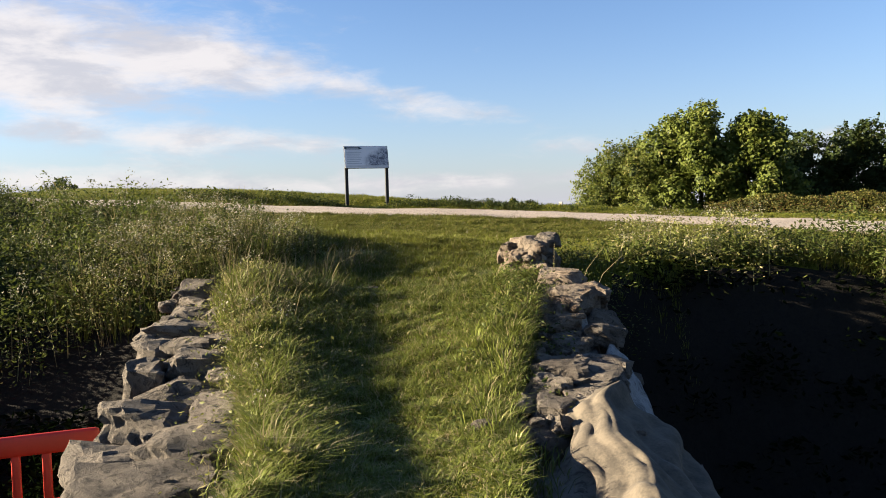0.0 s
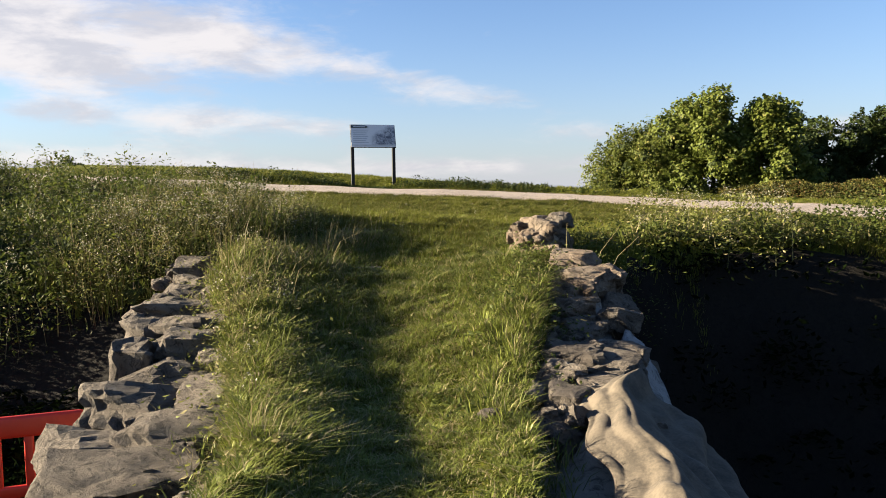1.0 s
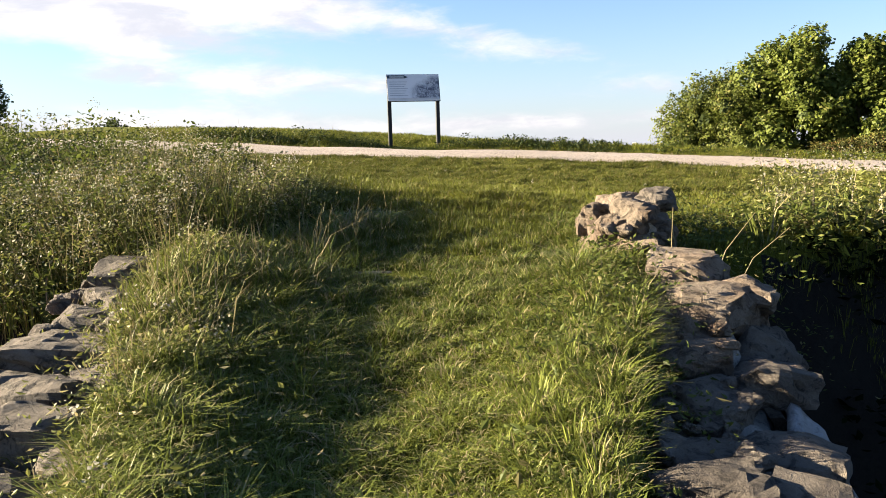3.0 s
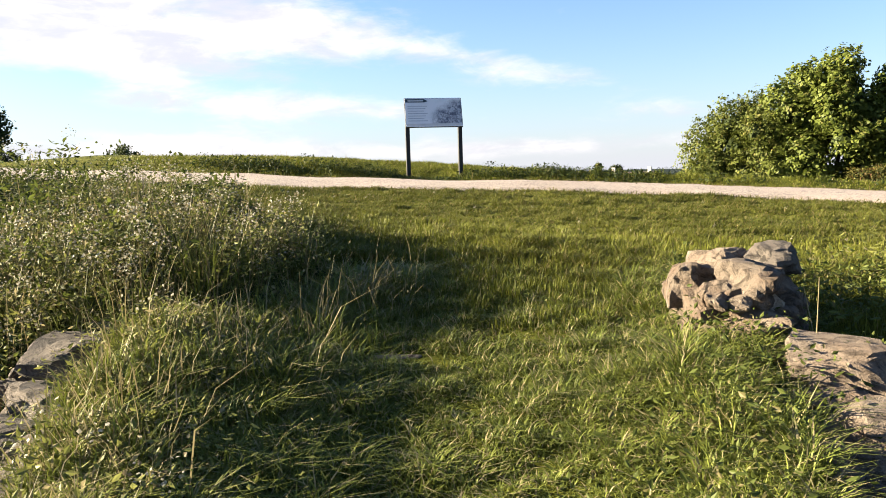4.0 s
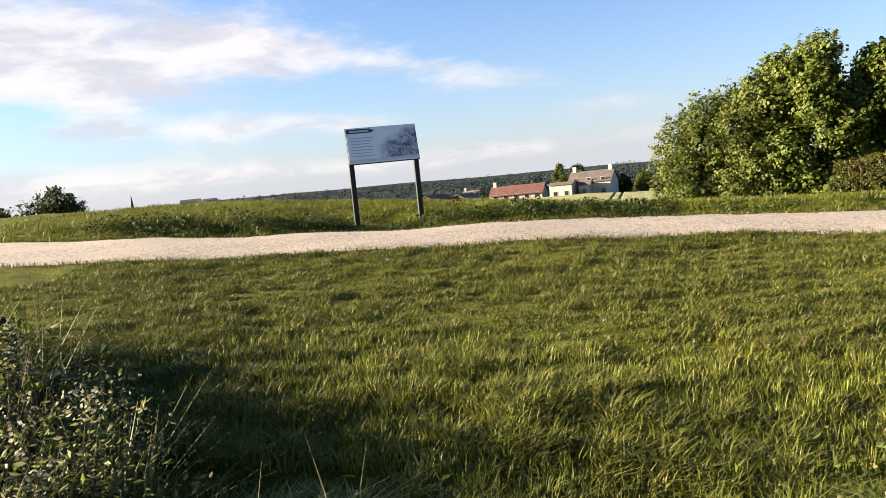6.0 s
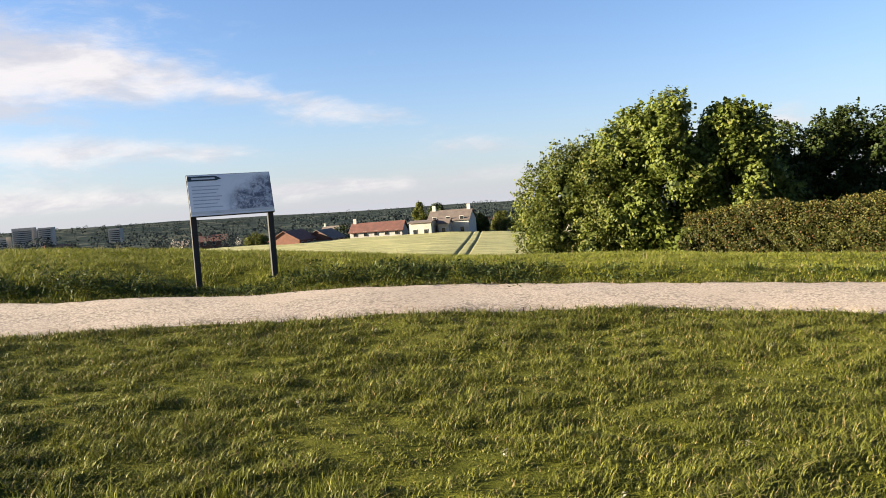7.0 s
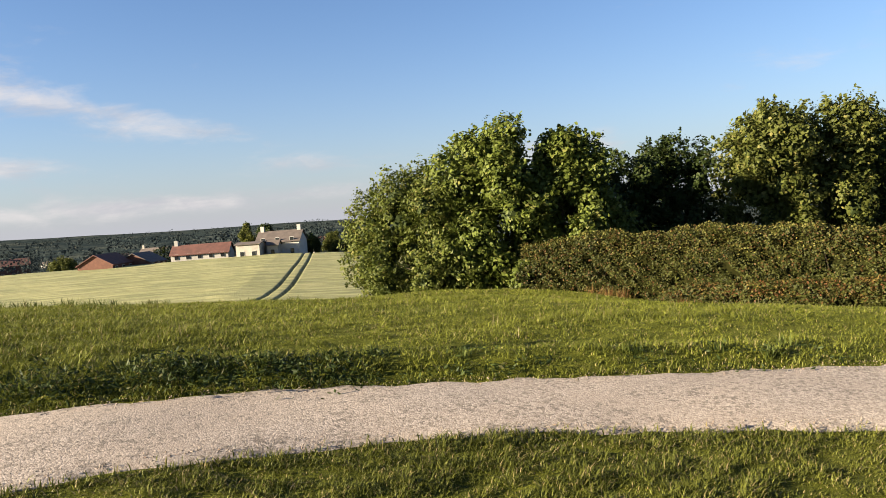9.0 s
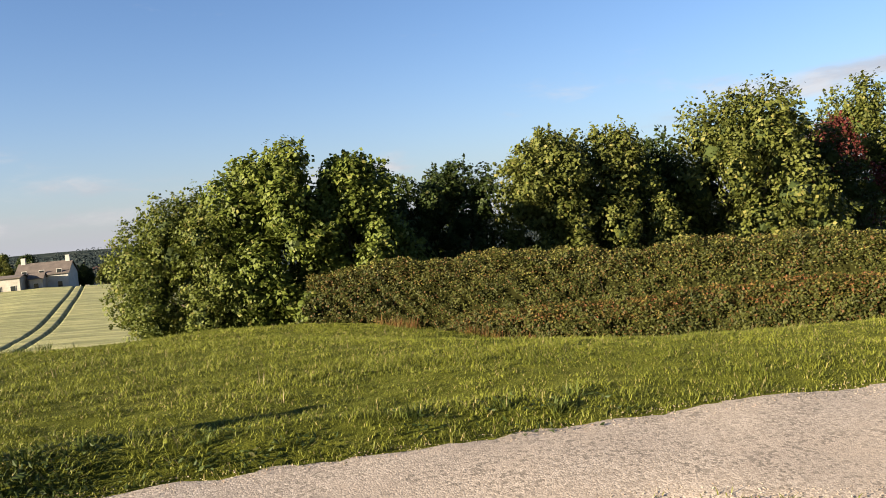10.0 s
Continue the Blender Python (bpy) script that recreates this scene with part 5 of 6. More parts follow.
def info_board(m):
    s = thing("information_board", m, "printed information board on two black posts beside the footpath", "sign")
    for x in (-0.46, 0.46):
        p = part("post", box(0.07, 0.07, 1.2, pose(x, 0.02, 0.3), 0.008), BLACK, s)
    frame_ = part("panel", box(1.0, 0.035, 0.53, pose(0, 0.0, 1.11, -14), 0.006), BLACK, s, "black-edged panel back")
    face = part("printed_face", box(0.985, 0.006, 0.515, pose(0, -0.021, 0), 0.002), PRINT_FACE, frame_, "pale blue printed face")
    face.matrix_local = pose(0, 0, 1.11, -14)
    def ink(name, pts, mat, lift):
        ob = part(name, flat_shape([(x, z * 0.88) for x, z in pts], 0.0262 + lift), mat, frame_)
        ob.matrix_local = pose(0, 0, 1.11, -14)
    ink("title_bar", [(-0.485, 0.205), (-0.16, 0.205), (-0.09, 0.23), (-0.16, 0.275), (-0.485, 0.275)], INK_DARK, 0)
    ink("title_text", [(-0.44, 0.226), (-0.17, 0.226), (-0.17, 0.25), (-0.44, 0.25)], INK_PALE, 0.002)
    for i in range(7):
        w_ = 0.34 - 0.03 * (i % 3)
        ink("text_line", [(-0.45, 0.12 - 0.05 * i), (-0.45 + w_, 0.12 - 0.05 * i), (-0.45 + w_, 0.134 - 0.05 * i), (-0.45, 0.134 - 0.05 * i)], INK_BLUE, 0.0)
    ink("footer", [(-0.48, -0.27), (0.48, -0.27), (0.48, -0.23), (-0.48, -0.23)], INK_PALE, 0.001)
    return s


info_board(pose(-4.98, 17.12, 1.55, 0, 0, 29) @ Matrix.Diagonal((1.02, 1, 1, 1)))


# ---- trees and hedges ----
def lump_core(centres, radii):
    """Inner masses that stand in for the shade within foliage, one uneven lump a lobe."""
    bm = bmesh.new()
    bmesh.ops.create_icosphere(bm, subdivisions=2, radius=1.0)
    bv = np.array([tuple(q.co) for q in bm.verts])
    bf = np.array([[q.index for q in fc_.verts] for fc_ in bm.faces])
    bm.free()
    out = []
    for c, r in zip(centres, radii):
        w = 1 + 0.3 * waves(bv[:, 0] * 2 + c[0], bv[:, 1] * 2 + bv[:, 2] * 1.7 + c[2], 1.9, 4) + rng.normal(0, 0.07, len(bv))
        vv = bv * (w * r)[:, None] + c
        out.append((vv, bf))
    return join_arrays(out)


# dark lumps added beneath the weeds of the left bank to deepen their shade
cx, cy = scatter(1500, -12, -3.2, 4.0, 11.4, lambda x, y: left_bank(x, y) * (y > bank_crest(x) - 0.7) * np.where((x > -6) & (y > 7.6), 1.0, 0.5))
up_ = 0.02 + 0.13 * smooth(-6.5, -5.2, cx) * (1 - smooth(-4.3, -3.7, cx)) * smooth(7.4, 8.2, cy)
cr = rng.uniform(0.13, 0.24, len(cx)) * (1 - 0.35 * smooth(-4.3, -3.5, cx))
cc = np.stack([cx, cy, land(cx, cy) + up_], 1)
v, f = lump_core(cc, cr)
tagged(mesh_part("undergrowth", raw_mesh("undergrowth", v, [f], CROWN_SHADE)), "dark lumps standing in for the shade beneath the bank weeds", "weeds", kind="stuff")
for mat_, per_, size_, say in ((WEED_LEAF, 90, 0.04, "thick leafy weeds over the moat bank"), (PALE_HERB, 16, 0.03, "feathery pale herbs over the moat bank")):
    k = np.repeat(np.arange(len(cx)), per_)
    d = rng.normal(0, 1, (len(k), 3)) + np.array([0, -0.25, 0.45])
    d /= np.linalg.norm(d, axis=1)[:, None]
    c = cc[k] + d * (cr[k] * rng.uniform(0.95, 1.75, len(k)))[:, None]
    v, f = leaf_cards(c, d + np.array([0, 0, 0.4]), size_ * rng.uniform(0.5, 1.4, len(k)), 0.5, 0.6)
    tagged(mesh_part("bank_weeds", raw_mesh("bank_weeds", v, [leaf_split(f)], mat_)), say, "weeds", kind="stuff")
# blades growing up through the tangle
k = np.repeat(np.where(cx > -7)[0], 14)
d = rng.normal(0, 0.8, (len(k), 2)) * cr[k][:, None]
blades(cx[k] + d[:, 0], cy[k] + d[:, 1], cc[k][:, 2] + cr[k] * 0.5, rng.uniform(0.08, 0.3, len(k)), rng.uniform(0.004, 0.008, len(k)), rng.uniform(0.2, 1.3, len(k)), BANK_BLADE, "bank_grass", "grass blades growing up through the bank weeds")


def tree(name, label, x, y, top, radius, mat, seed, leaves=9000, leaf=0.19, lobes=22, low=0.08, trunk=0.14, stems=3, squash=1.0):
    """Tapered stems with limbs, and a crown of leaf sprays gathered in uneven lobes with gaps between."""
    global rng
    keep, rng = rng, np.random.default_rng(seed)
    z0 = float(land(x, y))
    H = top - z0
    leaves = int(leaves * 1.5)
    t = thing(name, pose(x, y, z0), label, "tree")
    limbs, tips = [], []
    for s in range(stems):
        a = 2 * math.pi * (s / stems) + rng.uniform(-0.5, 0.5)
        d = radius * (0.12 if stems == 1 else 0.35)
        p = [(0.1 * math.cos(a) * s, 0.1 * math.sin(a) * s, -0.1)]
        for q in (0.2, 0.38, 0.54, 0.68):
            p.append((d * q * 1.4 * math.cos(a) + rng.normal(0, 0.08), d * q * 1.4 * math.sin(a) + rng.normal(0, 0.08), H * q))
        limbs.append(tube(p, [trunk, trunk * 0.8, trunk * 0.55, trunk * 0.35, trunk * 0.12], 7))
        for q in range(5):
            i0 = 1 + q % 3
            b = np.array(p[i0])
            an = rng.uniform(0, 2 * math.pi)
            e = b + np.array([math.cos(an), math.sin(an), rng.uniform(0.2, 0.6)]) * radius * rng.uniform(0.3, 0.55)
            limbs.append(tube([b, (b + e) / 2 + rng.normal(0, 0.06, 3), e], [trunk * 0.3, trunk * 0.2, trunk * 0.06], 5))
            tips.append(e)
    v, f = join_arrays(limbs)
    mesh_part("trunk", raw_mesh("trunk", v, [f], BARK, True), t)
    # lobes over an uneven dome
    cs, rs = [], []
    lobes = int(lobes * 1.7)
    for k in range(lobes):
        u = (k + 0.5) / lobes
        hgt = low + (0.92 - low) * u ** 1.15
        wid = radius * squash * (1 - max(0, (hgt - 0.2) / 0.8) ** 2.2) ** 0.75 * (0.85 + 0.15 * min(1, hgt / 0.2))
        a = k * 2.399 + rng.uniform(-0.4, 0.4)
        wid *= 1 + 0.3 * float(waves(a * 1.4, hgt * 7.0, 1.0, seed % 7))
        rr = wid * rng.uniform(0.35, 0.95)
        cs.append((rr * math.cos(a), rr * math.sin(a), H * hgt))
        rs.append(radius * rng.uniform(0.15, 0.31))
    cs.append((0, 0, H * 0.86))
    rs.append(radius * 0.3)
    cs, rs = np.array(cs), np.array(rs)
    share = rs ** 2 / (rs ** 2).sum()
    # sprays of seven leaves that share a tilt
    n_s = leaves // 4
    k = rng.choice(len(cs), n_s, p=share)
    d = rng.normal(0, 1, (n_s, 3))
    d /= np.linalg.norm(d, axis=1)[:, None]
    lump = 1 + 0.42 * waves(d[:, 0] * 3 + cs[k][:, 0], d[:, 1] * 3 + d[:, 2] * 2 + cs[k][:, 2], 1.7, 3)
    rad = rs[k] * lump * rng.uniform(0.6, 1.06, n_s) ** 0.5
    c = cs[k] + d * rad[:, None] * np.array([1.0, 1.0, 1.25])
    d = d + rng.normal(0, 0.45, d.shape)
    c, d = np.repeat(c, 7, axis=0), np.repeat(d, 7, axis=0)
    c = c + rng.normal(0, leaf * 0.5, c.shape) * np.array([1, 1, 0.8]) - d * (rng.uniform(0, leaf, len(c)))[:, None] * 0.4
    # upright shoots that break the outline
    sh = rng.choice(len(cs), lobes * 2)
    e = rng.normal(0, 1, (len(sh), 3)) * np.array([0.45, 0.45, 0.3]) + np.array([0, 0, 0.8])
    e /= np.linalg.norm(e, axis=1)[:, None]
    kk = np.repeat(np.arange(len(sh)), 26)
    q = rng.uniform(0.6, 1.55, len(kk))
    c2 = cs[sh][kk] + e[kk] * (rs[sh][kk] * q)[:, None] + rng.normal(0, 0.09, (len(kk), 3)) * (1.7 - q)[:, None]
    c, d = np.concatenate([c, c2]), np.concatenate([d, e[kk] * 0.5 + rng.normal(0, 0.6, (len(kk), 3))])
    ok = c[:, 2] > 0.05
    c, d = c[ok], d[ok] + np.array([0, 0, 0.35])
    v, f = leaf_cards(c, d, leaf * 0.72 * rng.uniform(0.6, 1.3, len(c)), 0.8, 0.3)
    mesh_part("crown", raw_mesh("crown", v, [leaf_split(f)], mat), t)
    # dark lumps within the lobes make the gaps between leaves look shaded
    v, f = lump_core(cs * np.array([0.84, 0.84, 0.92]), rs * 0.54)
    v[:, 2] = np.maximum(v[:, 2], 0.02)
    mesh_part("inner_crown", raw_mesh("inner_crown", v, [f], CROWN_SHADE), t, "dark lumps standing in for the shade inside the crown")
    rng = keep
    return t


tree("sycamore_tree", "low spreading tree with fine dark green leaves", 2.2, 39.6, 4.3, 3.0, FINE_LEAF, 11, 17000, 0.16, 34, 0.0)
tree("sycamore_tree", "bushy sycamore tree in fresh green leaf", 4.7, 38.3, 5.7, 2.7, SYCAMORE, 12, 14000, 0.23, 36, 0.0)
tree("sycamore_tree", "upright young sycamore with a pointed crown", 7.4, 37.6, 5.5, 2.2, SYCAMORE, 13, 10000, 0.23, 32, 0.24)
# the trees labelled shaded carry that shade in their DARK_LEAF colour
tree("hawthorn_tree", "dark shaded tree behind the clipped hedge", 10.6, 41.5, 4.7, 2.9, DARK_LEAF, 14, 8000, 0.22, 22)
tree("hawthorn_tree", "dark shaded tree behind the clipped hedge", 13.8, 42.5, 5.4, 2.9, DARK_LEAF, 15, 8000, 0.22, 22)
tree("sycamore_tree", "broad sycamore tree in sunlit yellow-green leaf", 16.9, 39.6, 6.1, 3.0, OLIVE_LEAF, 16, 12000, 0.24, 30, 0.06)
tree("sycamore_tree", "broad sycamore tree in sunlit yellow-green leaf", 20.4, 39.4, 6.2, 3.0, OLIVE_LEAF, 17, 11000, 0.24, 30, 0.06)
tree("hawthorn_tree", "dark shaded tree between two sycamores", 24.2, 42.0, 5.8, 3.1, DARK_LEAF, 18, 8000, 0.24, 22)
tree("sycamore_tree", "large round-headed sycamore tree in full leaf", 28.6, 39.8, 7.4, 4.6, OLIVE_LEAF, 19, 15000, 0.27, 36, 0.06, 0.2)
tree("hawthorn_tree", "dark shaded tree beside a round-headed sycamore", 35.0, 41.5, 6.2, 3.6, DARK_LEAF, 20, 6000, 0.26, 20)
tree("copper_tree", "copper-red leaved tree behind the green trees", 40.5, 44.5, 6.8, 3.2, RED_LEAF, 21, 5000, 0.28, 16)
tree("lime_tree", "tall light green tree at the end of the row", 46.0, 46.5, 9.4, 4.8, OLIVE_LEAF, 22, 7000, 0.32, 22)
tree("hawthorn_tree", "dark round bush on the skyline", -30.0, 39.5, 3.3, 1.9, DARK_LEAF, 23, 4000, 0.17, 16)
tree("hawthorn_tree", "small dark bush on the skyline", -32.8, 39.0, 2.5, 1.5, DARK_LEAF, 24, 3000, 0.17, 14)
tree("hawthorn_tree", "dark tree beyond the far side of the moat", -23.6, 24.0, 4.3, 2.0, DARK_LEAF, 25, 6000, 0.16, 18)


def hedge(label, line, tops, width, seed, leaves, tip):
    """A clipped hedge along a line: dense leaf skin with new tips on top, over a thicket of stems."""
    global rng
    keep, rng = rng, np.random.default_rng(seed)
    line = np.array(line, float)
    seg = np.hypot(*np.diff(line, axis=0).T)
    run = np.concatenate([[0], np.cumsum(seg)])
    at = thing("hedge", pose(line[0][0], line[0][1], float(land(line[0][0], line[0][1]))), label, "hedge", "clipped hedges")
    z00 = float(land(line[0][0], line[0][1]))

    def at_s(s):
        return np.interp(s, run, line[:, 0]), np.interp(s, run, line[:, 1])

    s = rng.uniform(0, run[-1], leaves)
    x, y = at_s(s)
    x2, y2 = at_s(s + 0.1)
    dx, dy = x2 - x, y2 - y
    ln = np.hypot(dx, dy) + 1e-9
    nx_, ny_ = -dy / ln, dx / ln
    a = rng.uniform(-1, 1, leaves)
    g = land(x, y)
    hh = np.interp(s, run, tops) - g
    endf = np.minimum(smooth(0, 0.8, s + 0.15), 1)
    th = a * 1.25
    top_z = hh * (0.93 + 0.10 * waves(x, y, 1.3, 4)) * endf
    prof_w = np.sin(th) * width / 2 * (1 + 0.22 * waves(s, a * 2, 2.1, 5)) * (0.55 + 0.45 * endf)
    zz = np.where(np.abs(a) < 0.45, top_z * rng.uniform(0.9, 1.03, leaves), top_z * rng.uniform(0.02, 1.0, leaves) ** 0.8)
    wide = np.where(np.abs(a) < 0.45, prof_w * 1.5, np.sign(a) * width / 2 * (1 + 0.25 * waves(s, zz * 2, 2.4, 6)) * (1 - 0.25 * (zz / np.maximum(hh, 0.1)) ** 3))
    lumps = waves(s, zz * 1.9 + a, 2.9, 2) + 0.5 * waves(s, zz, 7.1, 5)
    wide = wide * (1 + 0.34 * lumps) - np.sign(wide) * np.abs(rng.normal(0, 0.11, leaves))
    zz = zz * (1 + 0.06 * waves(s, a, 4.5, 8))
    gap = rng.uniform(0, 1, leaves) < 0.14 + 0.86 * smooth(-0.4, 0.2, lumps)
    c = np.stack([x + nx_ * wide - line[0][0], y + ny_ * wide - line[0][1], g + zz - z00], 1)
    nrm = np.stack([nx_ * np.sign(a) * (np.abs(a) > 0.45), ny_ * np.sign(a) * (np.abs(a) > 0.45), 0.5 + 0.5 * (np.abs(a) < 0.45)], 1)
    c, nrm = c[gap], nrm[gap] + rng.normal(0, 0.5, c.shape)[gap]
    c, nrm = np.repeat(c, 3, axis=0), np.repeat(nrm, 3, axis=0)
    c = c + rng.normal(0, 0.05, c.shape)
    v, f = leaf_cards(c, nrm, 0.066 * rng.uniform(0.6, 1.5, len(c)), 0.7, 0.3)
    mesh_part("foliage", raw_mesh("foliage", v, [leaf_split(f)], HEDGE_LEAF), at)
    m = leaves // 2
    s = rng.uniform(0.3, run[-1], m)
    x, y = at_s(s)
    g = land(x, y)
    hh = (np.interp(s, run, tops) - g) * (0.93 + 0.10 * waves(x, y, 1.3, 4))
    off = rng.normal(0, width * 0.3, m)
    c = np.stack([x + off * 0.4 - line[0][0], y + off * 0.9 - line[0][1], g + hh * (1 + rng.uniform(-0.26, 0.09, m) - 0.1 * (off / width) ** 2) - z00], 1)
    v, f = leaf_cards(c, np.tile([[0, 0, 1.0]], (m, 1)), 0.07 * rng.uniform(0.6, 1.4, m), 0.6, 0.7)
    mesh_part("new_growth", raw_mesh("new_growth", v, [leaf_split(f)], tip), at, "yellowish and reddish new shoots, lightened for the sunlit top")
    # a dark core added inside the hedge, so gaps in the leaves read as shade
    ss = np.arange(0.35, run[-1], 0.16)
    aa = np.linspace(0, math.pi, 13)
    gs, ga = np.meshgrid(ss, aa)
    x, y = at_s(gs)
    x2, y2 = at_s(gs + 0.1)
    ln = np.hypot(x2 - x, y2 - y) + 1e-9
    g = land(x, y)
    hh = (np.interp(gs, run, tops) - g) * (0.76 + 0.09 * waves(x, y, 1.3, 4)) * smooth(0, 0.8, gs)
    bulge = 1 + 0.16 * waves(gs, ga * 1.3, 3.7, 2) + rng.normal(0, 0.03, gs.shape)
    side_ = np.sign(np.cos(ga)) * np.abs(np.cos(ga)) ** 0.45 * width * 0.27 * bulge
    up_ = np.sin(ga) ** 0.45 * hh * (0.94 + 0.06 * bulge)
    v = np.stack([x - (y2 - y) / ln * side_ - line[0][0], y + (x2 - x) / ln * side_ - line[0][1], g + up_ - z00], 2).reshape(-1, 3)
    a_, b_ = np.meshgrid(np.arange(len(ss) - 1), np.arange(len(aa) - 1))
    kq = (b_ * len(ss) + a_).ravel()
    mesh_part("inner_foliage", raw_mesh("inner_foliage", v, [np.stack([kq, kq + 1, kq + len(ss) + 1, kq + len(ss)], 1)], HEDGE_SHADE), at, "dark core standing in for the shade inside the hedge")
    stems = []
    for q in np.arange(0.3, run[-1], 0.9):
        x, y = (float(t) for t in at_s(q))
        g, top_ = float(land(x, y)), float(np.interp(q, run, tops))
        b = np.array([x - line[0][0] + rng.normal(0, 0.15), y - line[0][1] + rng.normal(0, 0.15), g - z00 - 0.05])
        stems.append(tube([b, b + [rng.normal(0, 0.1), rng.normal(0, 0.1), (top_ - g) * 0.5], b + [rng.normal(0, 0.2), rng.normal(0, 0.2), (top_ - g) * 0.85]], [0.03, 0.022, 0.008], 5))
    for v, f in stems:
        mesh_part("stem", raw_mesh("stem", v, [f], BARK), at)
    rng = keep
    return at


hedge("long clipped hawthorn hedge with rusty new tips", [(5.0, 36.6), (6.4, 35.9), (9.65, 34.1), (13.3, 31.5), (16.6, 28.8), (19.3, 26), (27, 19.5)], [1.4, 1.55, 1.57, 1.44, 1.42, 1.42, 1.6], 1.3, 31, 62000, HEDGE_TIP)
hedge("lower clipped hedge of mixed green and rusty leaves", [(8.6, 33.2), (9.6, 32.3), (11.4, 30.5), (14.6, 28), (17.8, 25), (24, 19.3)], [-0.35, -0.1, 0.0, 0.28, 0.45, 0.75], 1.2, 32, 48000, RUST_TIP)


# ---- far things: farmhouse, cottages, town ----
PALE_WALL = plain("pale_render", (0.296, 0.267, 0.229), 0.9, 0, 0.2, 0.6, 0.01)
WHITE_WALL = plain("white_render", (0.343, 0.325, 0.296), 0.9, 0, 0.15, 0.6, 0.01)
BRICK = plain("red_brick", (0.105, 0.0406, 0.0239), 0.9, 0, 0.25, 1.5, 0.01)
SLATE = plain("brown_slate", (0.0809, 0.0621, 0.0525), 0.8, 0, 0.3, 0.8, 0.02)
RED_TILE = plain("red_roof_tile", (0.0909, 0.0334, 0.0239), 0.85, 0, 0.3, 0.8, 0.02)
GLASS = plain("dark_pane", (0.0143, 0.0167, 0.0191), 0.12, 0, 0.1, 2.0, 0.0005)
CONCRETE = plain("pale_concrete", (0.286, 0.267, 0.239), 0.9, 0, 0.12, 0.1, 0.01)


def gable_roof(lx, ly, rise, over, z):
    """A pitched roof with eaves, ridge along x."""
    bm = bmesh.new()
    hx, hy, t = lx / 2 + over, ly / 2 + over, 0.18
    pts = [(-hy, 0), (0, rise * hy / (ly / 2)), (hy, 0), (hy, -t), (0, rise * hy / (ly / 2) - t), (-hy, -t)]
    a = [bm.verts.new((-hx, p, z + q)) for p, q in pts]
    b = [bm.verts.new((hx, p, z + q)) for p, q in pts]
    for i in range(6):
        bm.faces.new((a[i], a[(i + 1) % 6], b[(i + 1) % 6], b[i]))
    bm.faces.new(a[::-1])
    bm.faces.new(b)
    bmesh.ops.recalc_face_normals(bm, faces=bm.faces[:])
    return bm


def gable_walls(lx, ly, h, rise):
    bm = bmesh.new()
    pts = [(-ly / 2, -6), (ly / 2, -6), (ly / 2, h), (0, h + rise), (-ly / 2, h)]
    a = [bm.verts.new((-lx / 2, p, q)) for p, q in pts]
    b = [bm.verts.new((lx / 2, p, q)) for p, q in pts]
    for i in range(5):
        bm.faces.new((a[i], a[(i + 1) % 5], b[(i + 1) % 5], b[i]))
    bm.faces.new(a[::-1])
    bm.faces.new(b)
    bmesh.ops.recalc_face_normals(bm, faces=bm.faces[:])
    return bm


def house(m, label, lx, ly, h, rise, wall_mat, roof_mat, cols, rows_, chimneys=1, win=(0.9, 1.2)):
    t = thing("house", m, label, "house")
    part("wall", gable_walls(lx, ly, h, rise), wall_mat, t)
    roof = part("roof", gable_roof(lx, ly, rise, 0.35, h), roof_mat, t)
    for c in range(chimneys):
        cx = (-lx / 2 + 0.7) if c == 0 else (lx / 2 - 0.7)
        part("chimney", box(0.9, 0.7, 2.0, pose(cx, 0, h + rise + 0.4), 0.04), BRICK if wall_mat is BRICK else wall_mat, roof)
    for r_ in range(rows_):
        for c in range(cols):
            wx = -lx / 2 + lx * (c + 0.5) / cols
            wz = 1.5 + r_ * 2.7
            w_ = part("window", box(win[0] + 0.2, 0.12, win[1] + 0.2, pose(wx, -ly / 2 - 0.02, wz)), WHITE_WALL, t)
            part("pane", box(win[0], 0.06, win[1], pose(wx, -ly / 2 - 0.08, wz)), GLASS, w_)
    return t


def bearing(deg_, dist, x0=-1.8, y0=8.4):
    return x0 + dist * math.sin(radians(deg_)), y0 + dist * math.cos(radians(deg_))


house(pose(-12.0, 203, -5.7, 0, 0, -12), "old pale farmhouse with brown slate roof and two chimneys", 10.5, 8, 3.9, 2.4, WHITE_WALL, SLATE, 3, 2, 2)
house(pose(-19.0, 197, -5.6, 0, 0, -12), "low pale outbuilding joined to the farmhouse", 5.6, 5, 3.9, 0.4, PALE_WALL, SLATE, 2, 1, 0)
house(pose(-13.6, 197.6, -5.6, 0, 0, -12), "small pale lean-to porch of the farmhouse", 2.6, 3, 3.2, 0.9, PALE_WALL, SLATE, 1, 1, 0)
house(pose(-32.8, 215, -5.6, 0, 0, -6), "long white cottage row under a red tile roof", 14.4, 7, 2.0, 2.2, WHITE_WALL, RED_TILE, 5, 1, 1)
house(pose(-51.0, 194, -6.3, 0, 0, 78), "red brick bungalow with a tiled gable", 10, 8, 2.6, 2.2, BRICK, RED_TILE, 3, 1, 0)
house(pose(-45.0, 202, -6.6, 0, 0, 78), "red brick bungalow with a dark gable", 9, 8, 2.4, 2.2, BRICK, SLATE, 3, 1, 0)

villa = house(pose(-118, 320, -11.0, 0, 0, 20), "distant red brick house with a tiled roof", 11, 8, 5, 2.4, BRICK, RED_TILE, 3, 2, 1)
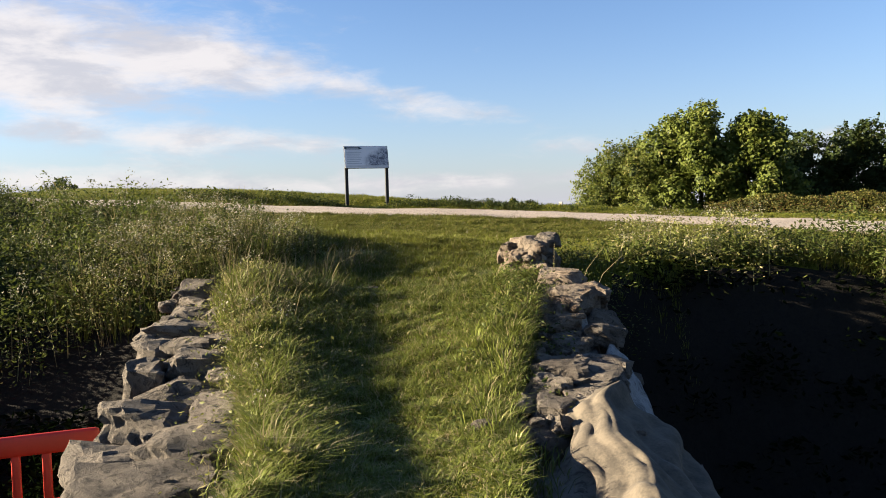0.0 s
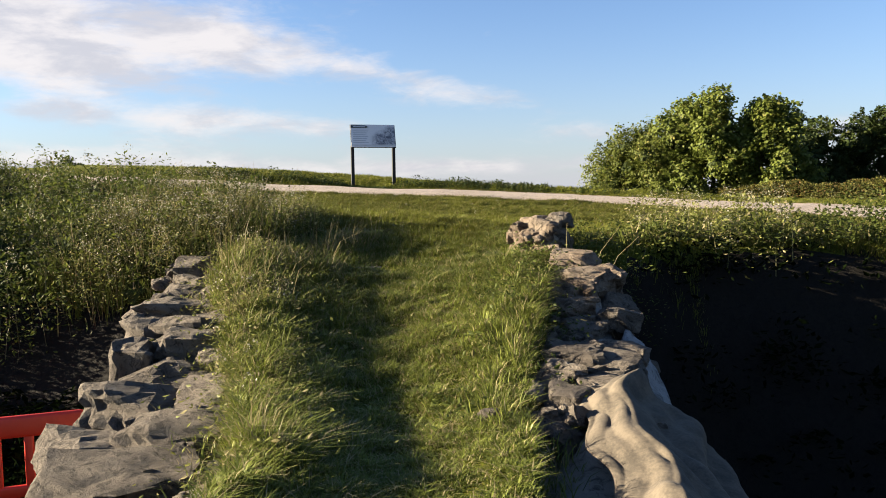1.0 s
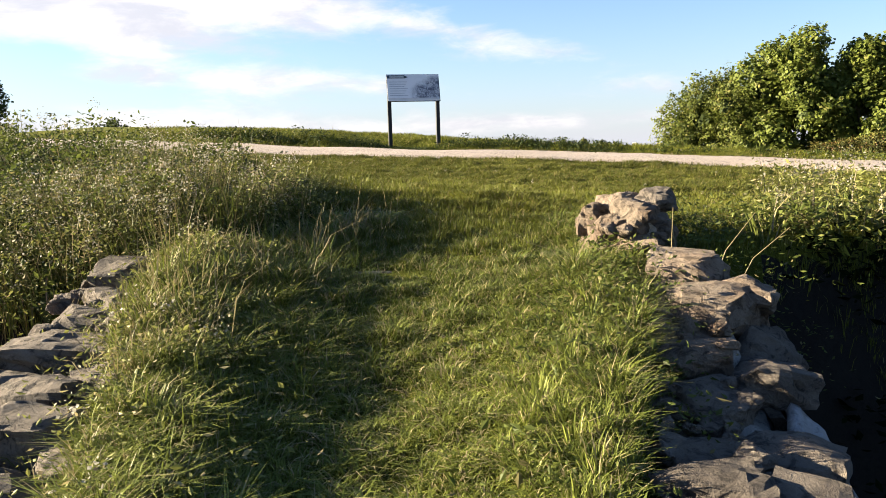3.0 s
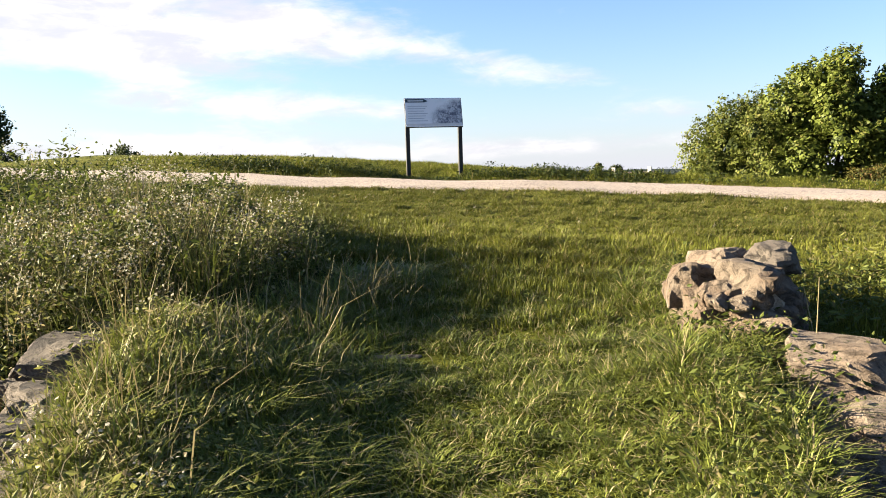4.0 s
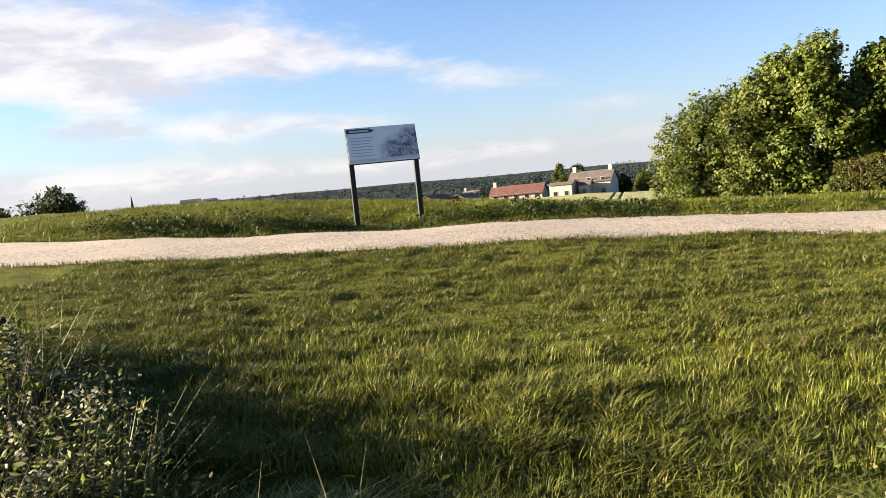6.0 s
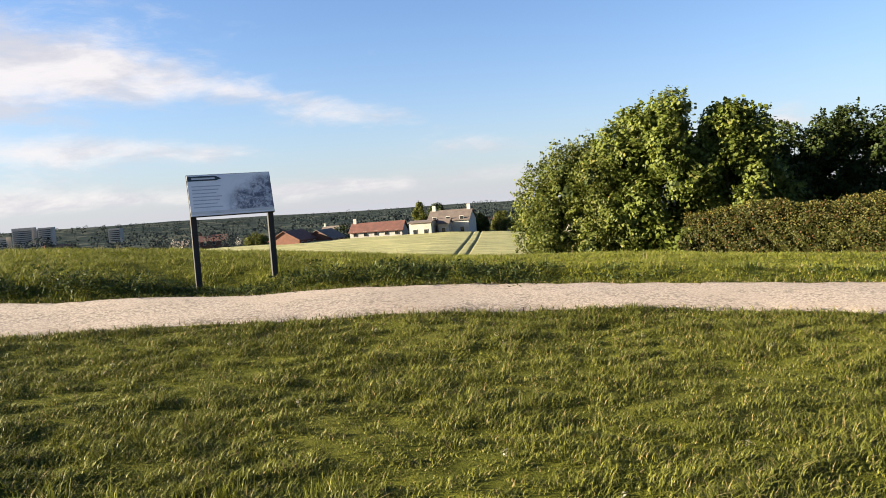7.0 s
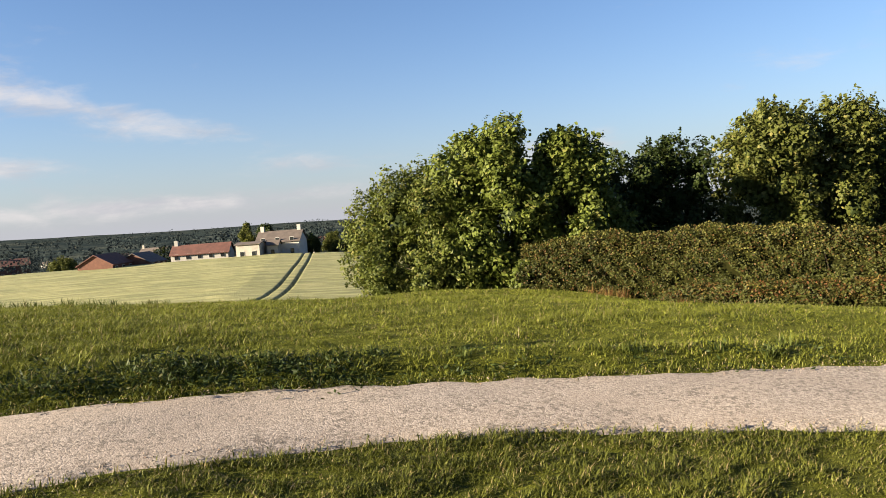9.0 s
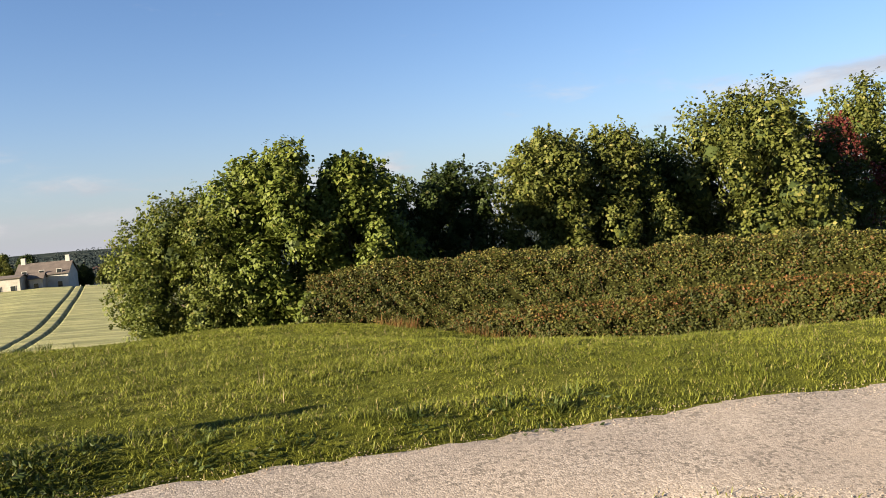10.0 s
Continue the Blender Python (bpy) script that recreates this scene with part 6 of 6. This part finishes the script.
pale_villa = house(pose(-150, 405, -14.5, 0, 0, -25), "distant pale rendered house with a slate roof", 11, 8, 5, 2.4, PALE_WALL, SLATE, 3, 2, 1)
rh = random.Random(8)
for i in range(34):
    d = rh.uniform(300, 1000)
    x, y = bearing(rh.uniform(-44, 8), d)
    copy_thing(villa if i % 2 else pale_villa, pose(x, y, float(land(x, y)) + 0.5, 0, 0, rh.uniform(-60, 60)))

for tx_, wid, high in ((-820, 34, 36), (-779, 22, 34), (-655, 20, 24), (-858, 16, 22)):
    t = thing("tower_block", pose(tx_, 1300, -22, 0, 0, 8), "distant pale concrete block of flats", "tower block", "town towers")
    part("body", box(wid, 18, high, pose(0, 0, high / 2)), CONCRETE, t)
    for r_ in range(int(high / 3.4) - 1):
        part("window_band", box(wid * 0.9, 0.6, 1.2, pose(0, -9.1, 3 + 3.4 * r_)), GLASS, t)
sp = thing("church_spire", pose(-1241, 1700, -28), "distant dark stone church spire on the skyline", "church")
part("tower", box(12, 12, 36, pose(0, 0, 12)), SLATE, sp)
bm = bmesh.new()
bmesh.ops.create_cone(bm, cap_ends=True, segments=8, radius1=6.5, radius2=0.3, depth=42)
bmesh.ops.translate(bm, vec=(0, 0, 51), verts=bm.verts)
part("spire", bm, SLATE, sp)


# far hedgerows and woods, one mass of clumped foliage
def woods(n, dist_lo, dist_hi, size_lo, size_hi, per, card, deg_lo, deg_hi, power=1.0):
    u = rng.uniform(0, 1, n) ** power
    d = dist_lo + (dist_hi - dist_lo) * u
    an = np.radians(rng.uniform(deg_lo, deg_hi, n))
    x, y = -1.8 + d * np.sin(an), 8.4 + d * np.cos(an)
    z = land(x, y)
    s = rng.uniform(size_lo, size_hi, n)
    k = np.repeat(np.arange(n), per)
    dd = rng.normal(0, 1, (len(k), 3))
    dd /= np.linalg.norm(dd, axis=1)[:, None]
    lump = 1 + 0.35 * waves(dd[:, 0] * 2 + k, dd[:, 2] * 2 + k * 0.7, 1.9, 2)
    c = np.stack([x[k], y[k], z[k] + s[k] * 0.95], 1) + dd * (s[k] * 0.8 * lump)[:, None] * np.array([1.1, 1.1, 1.0])
    return leaf_cards(c, dd, s[k] * card * rng.uniform(0.7, 1.3, len(k)), 0.8, 0.35)


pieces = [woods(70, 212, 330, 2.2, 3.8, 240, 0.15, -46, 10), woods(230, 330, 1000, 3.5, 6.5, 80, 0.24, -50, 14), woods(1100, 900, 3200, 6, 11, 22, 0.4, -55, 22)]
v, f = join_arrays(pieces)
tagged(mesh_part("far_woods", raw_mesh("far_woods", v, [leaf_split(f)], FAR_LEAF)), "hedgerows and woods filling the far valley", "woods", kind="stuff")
tree("conifer_tree", "tall narrow tree beside the farmhouse", -20.5, 207, 3.6, 2.2, OLIVE_LEAF, 41, 3500, 0.5, 18)
tree("cedar_tree", "dark spreading tree behind the farmhouse", -16.5, 212, 2.6, 3.6, DARK_LEAF, 42, 3500, 0.5, 18)
for i, (dg, ds, tp, rd) in enumerate(((-0.9, 205, -1.2, 2.6), (0.6, 210, -1.4, 3.2), (2.2, 205, -0.8, 3.6), (4.0, 200, 0.0, 3.6), (-11.2, 240, -2.6, 4.0), (-17.5, 220, -3.0, 4.2))):
    hx, hy = bearing(dg, ds)
    tree("broadleaf_tree", "distant broad green tree at the field edge", hx, hy, tp, rd, (DARK_LEAF, OLIVE_LEAF)[i % 2], 50 + i, 2600, 0.5, 16)
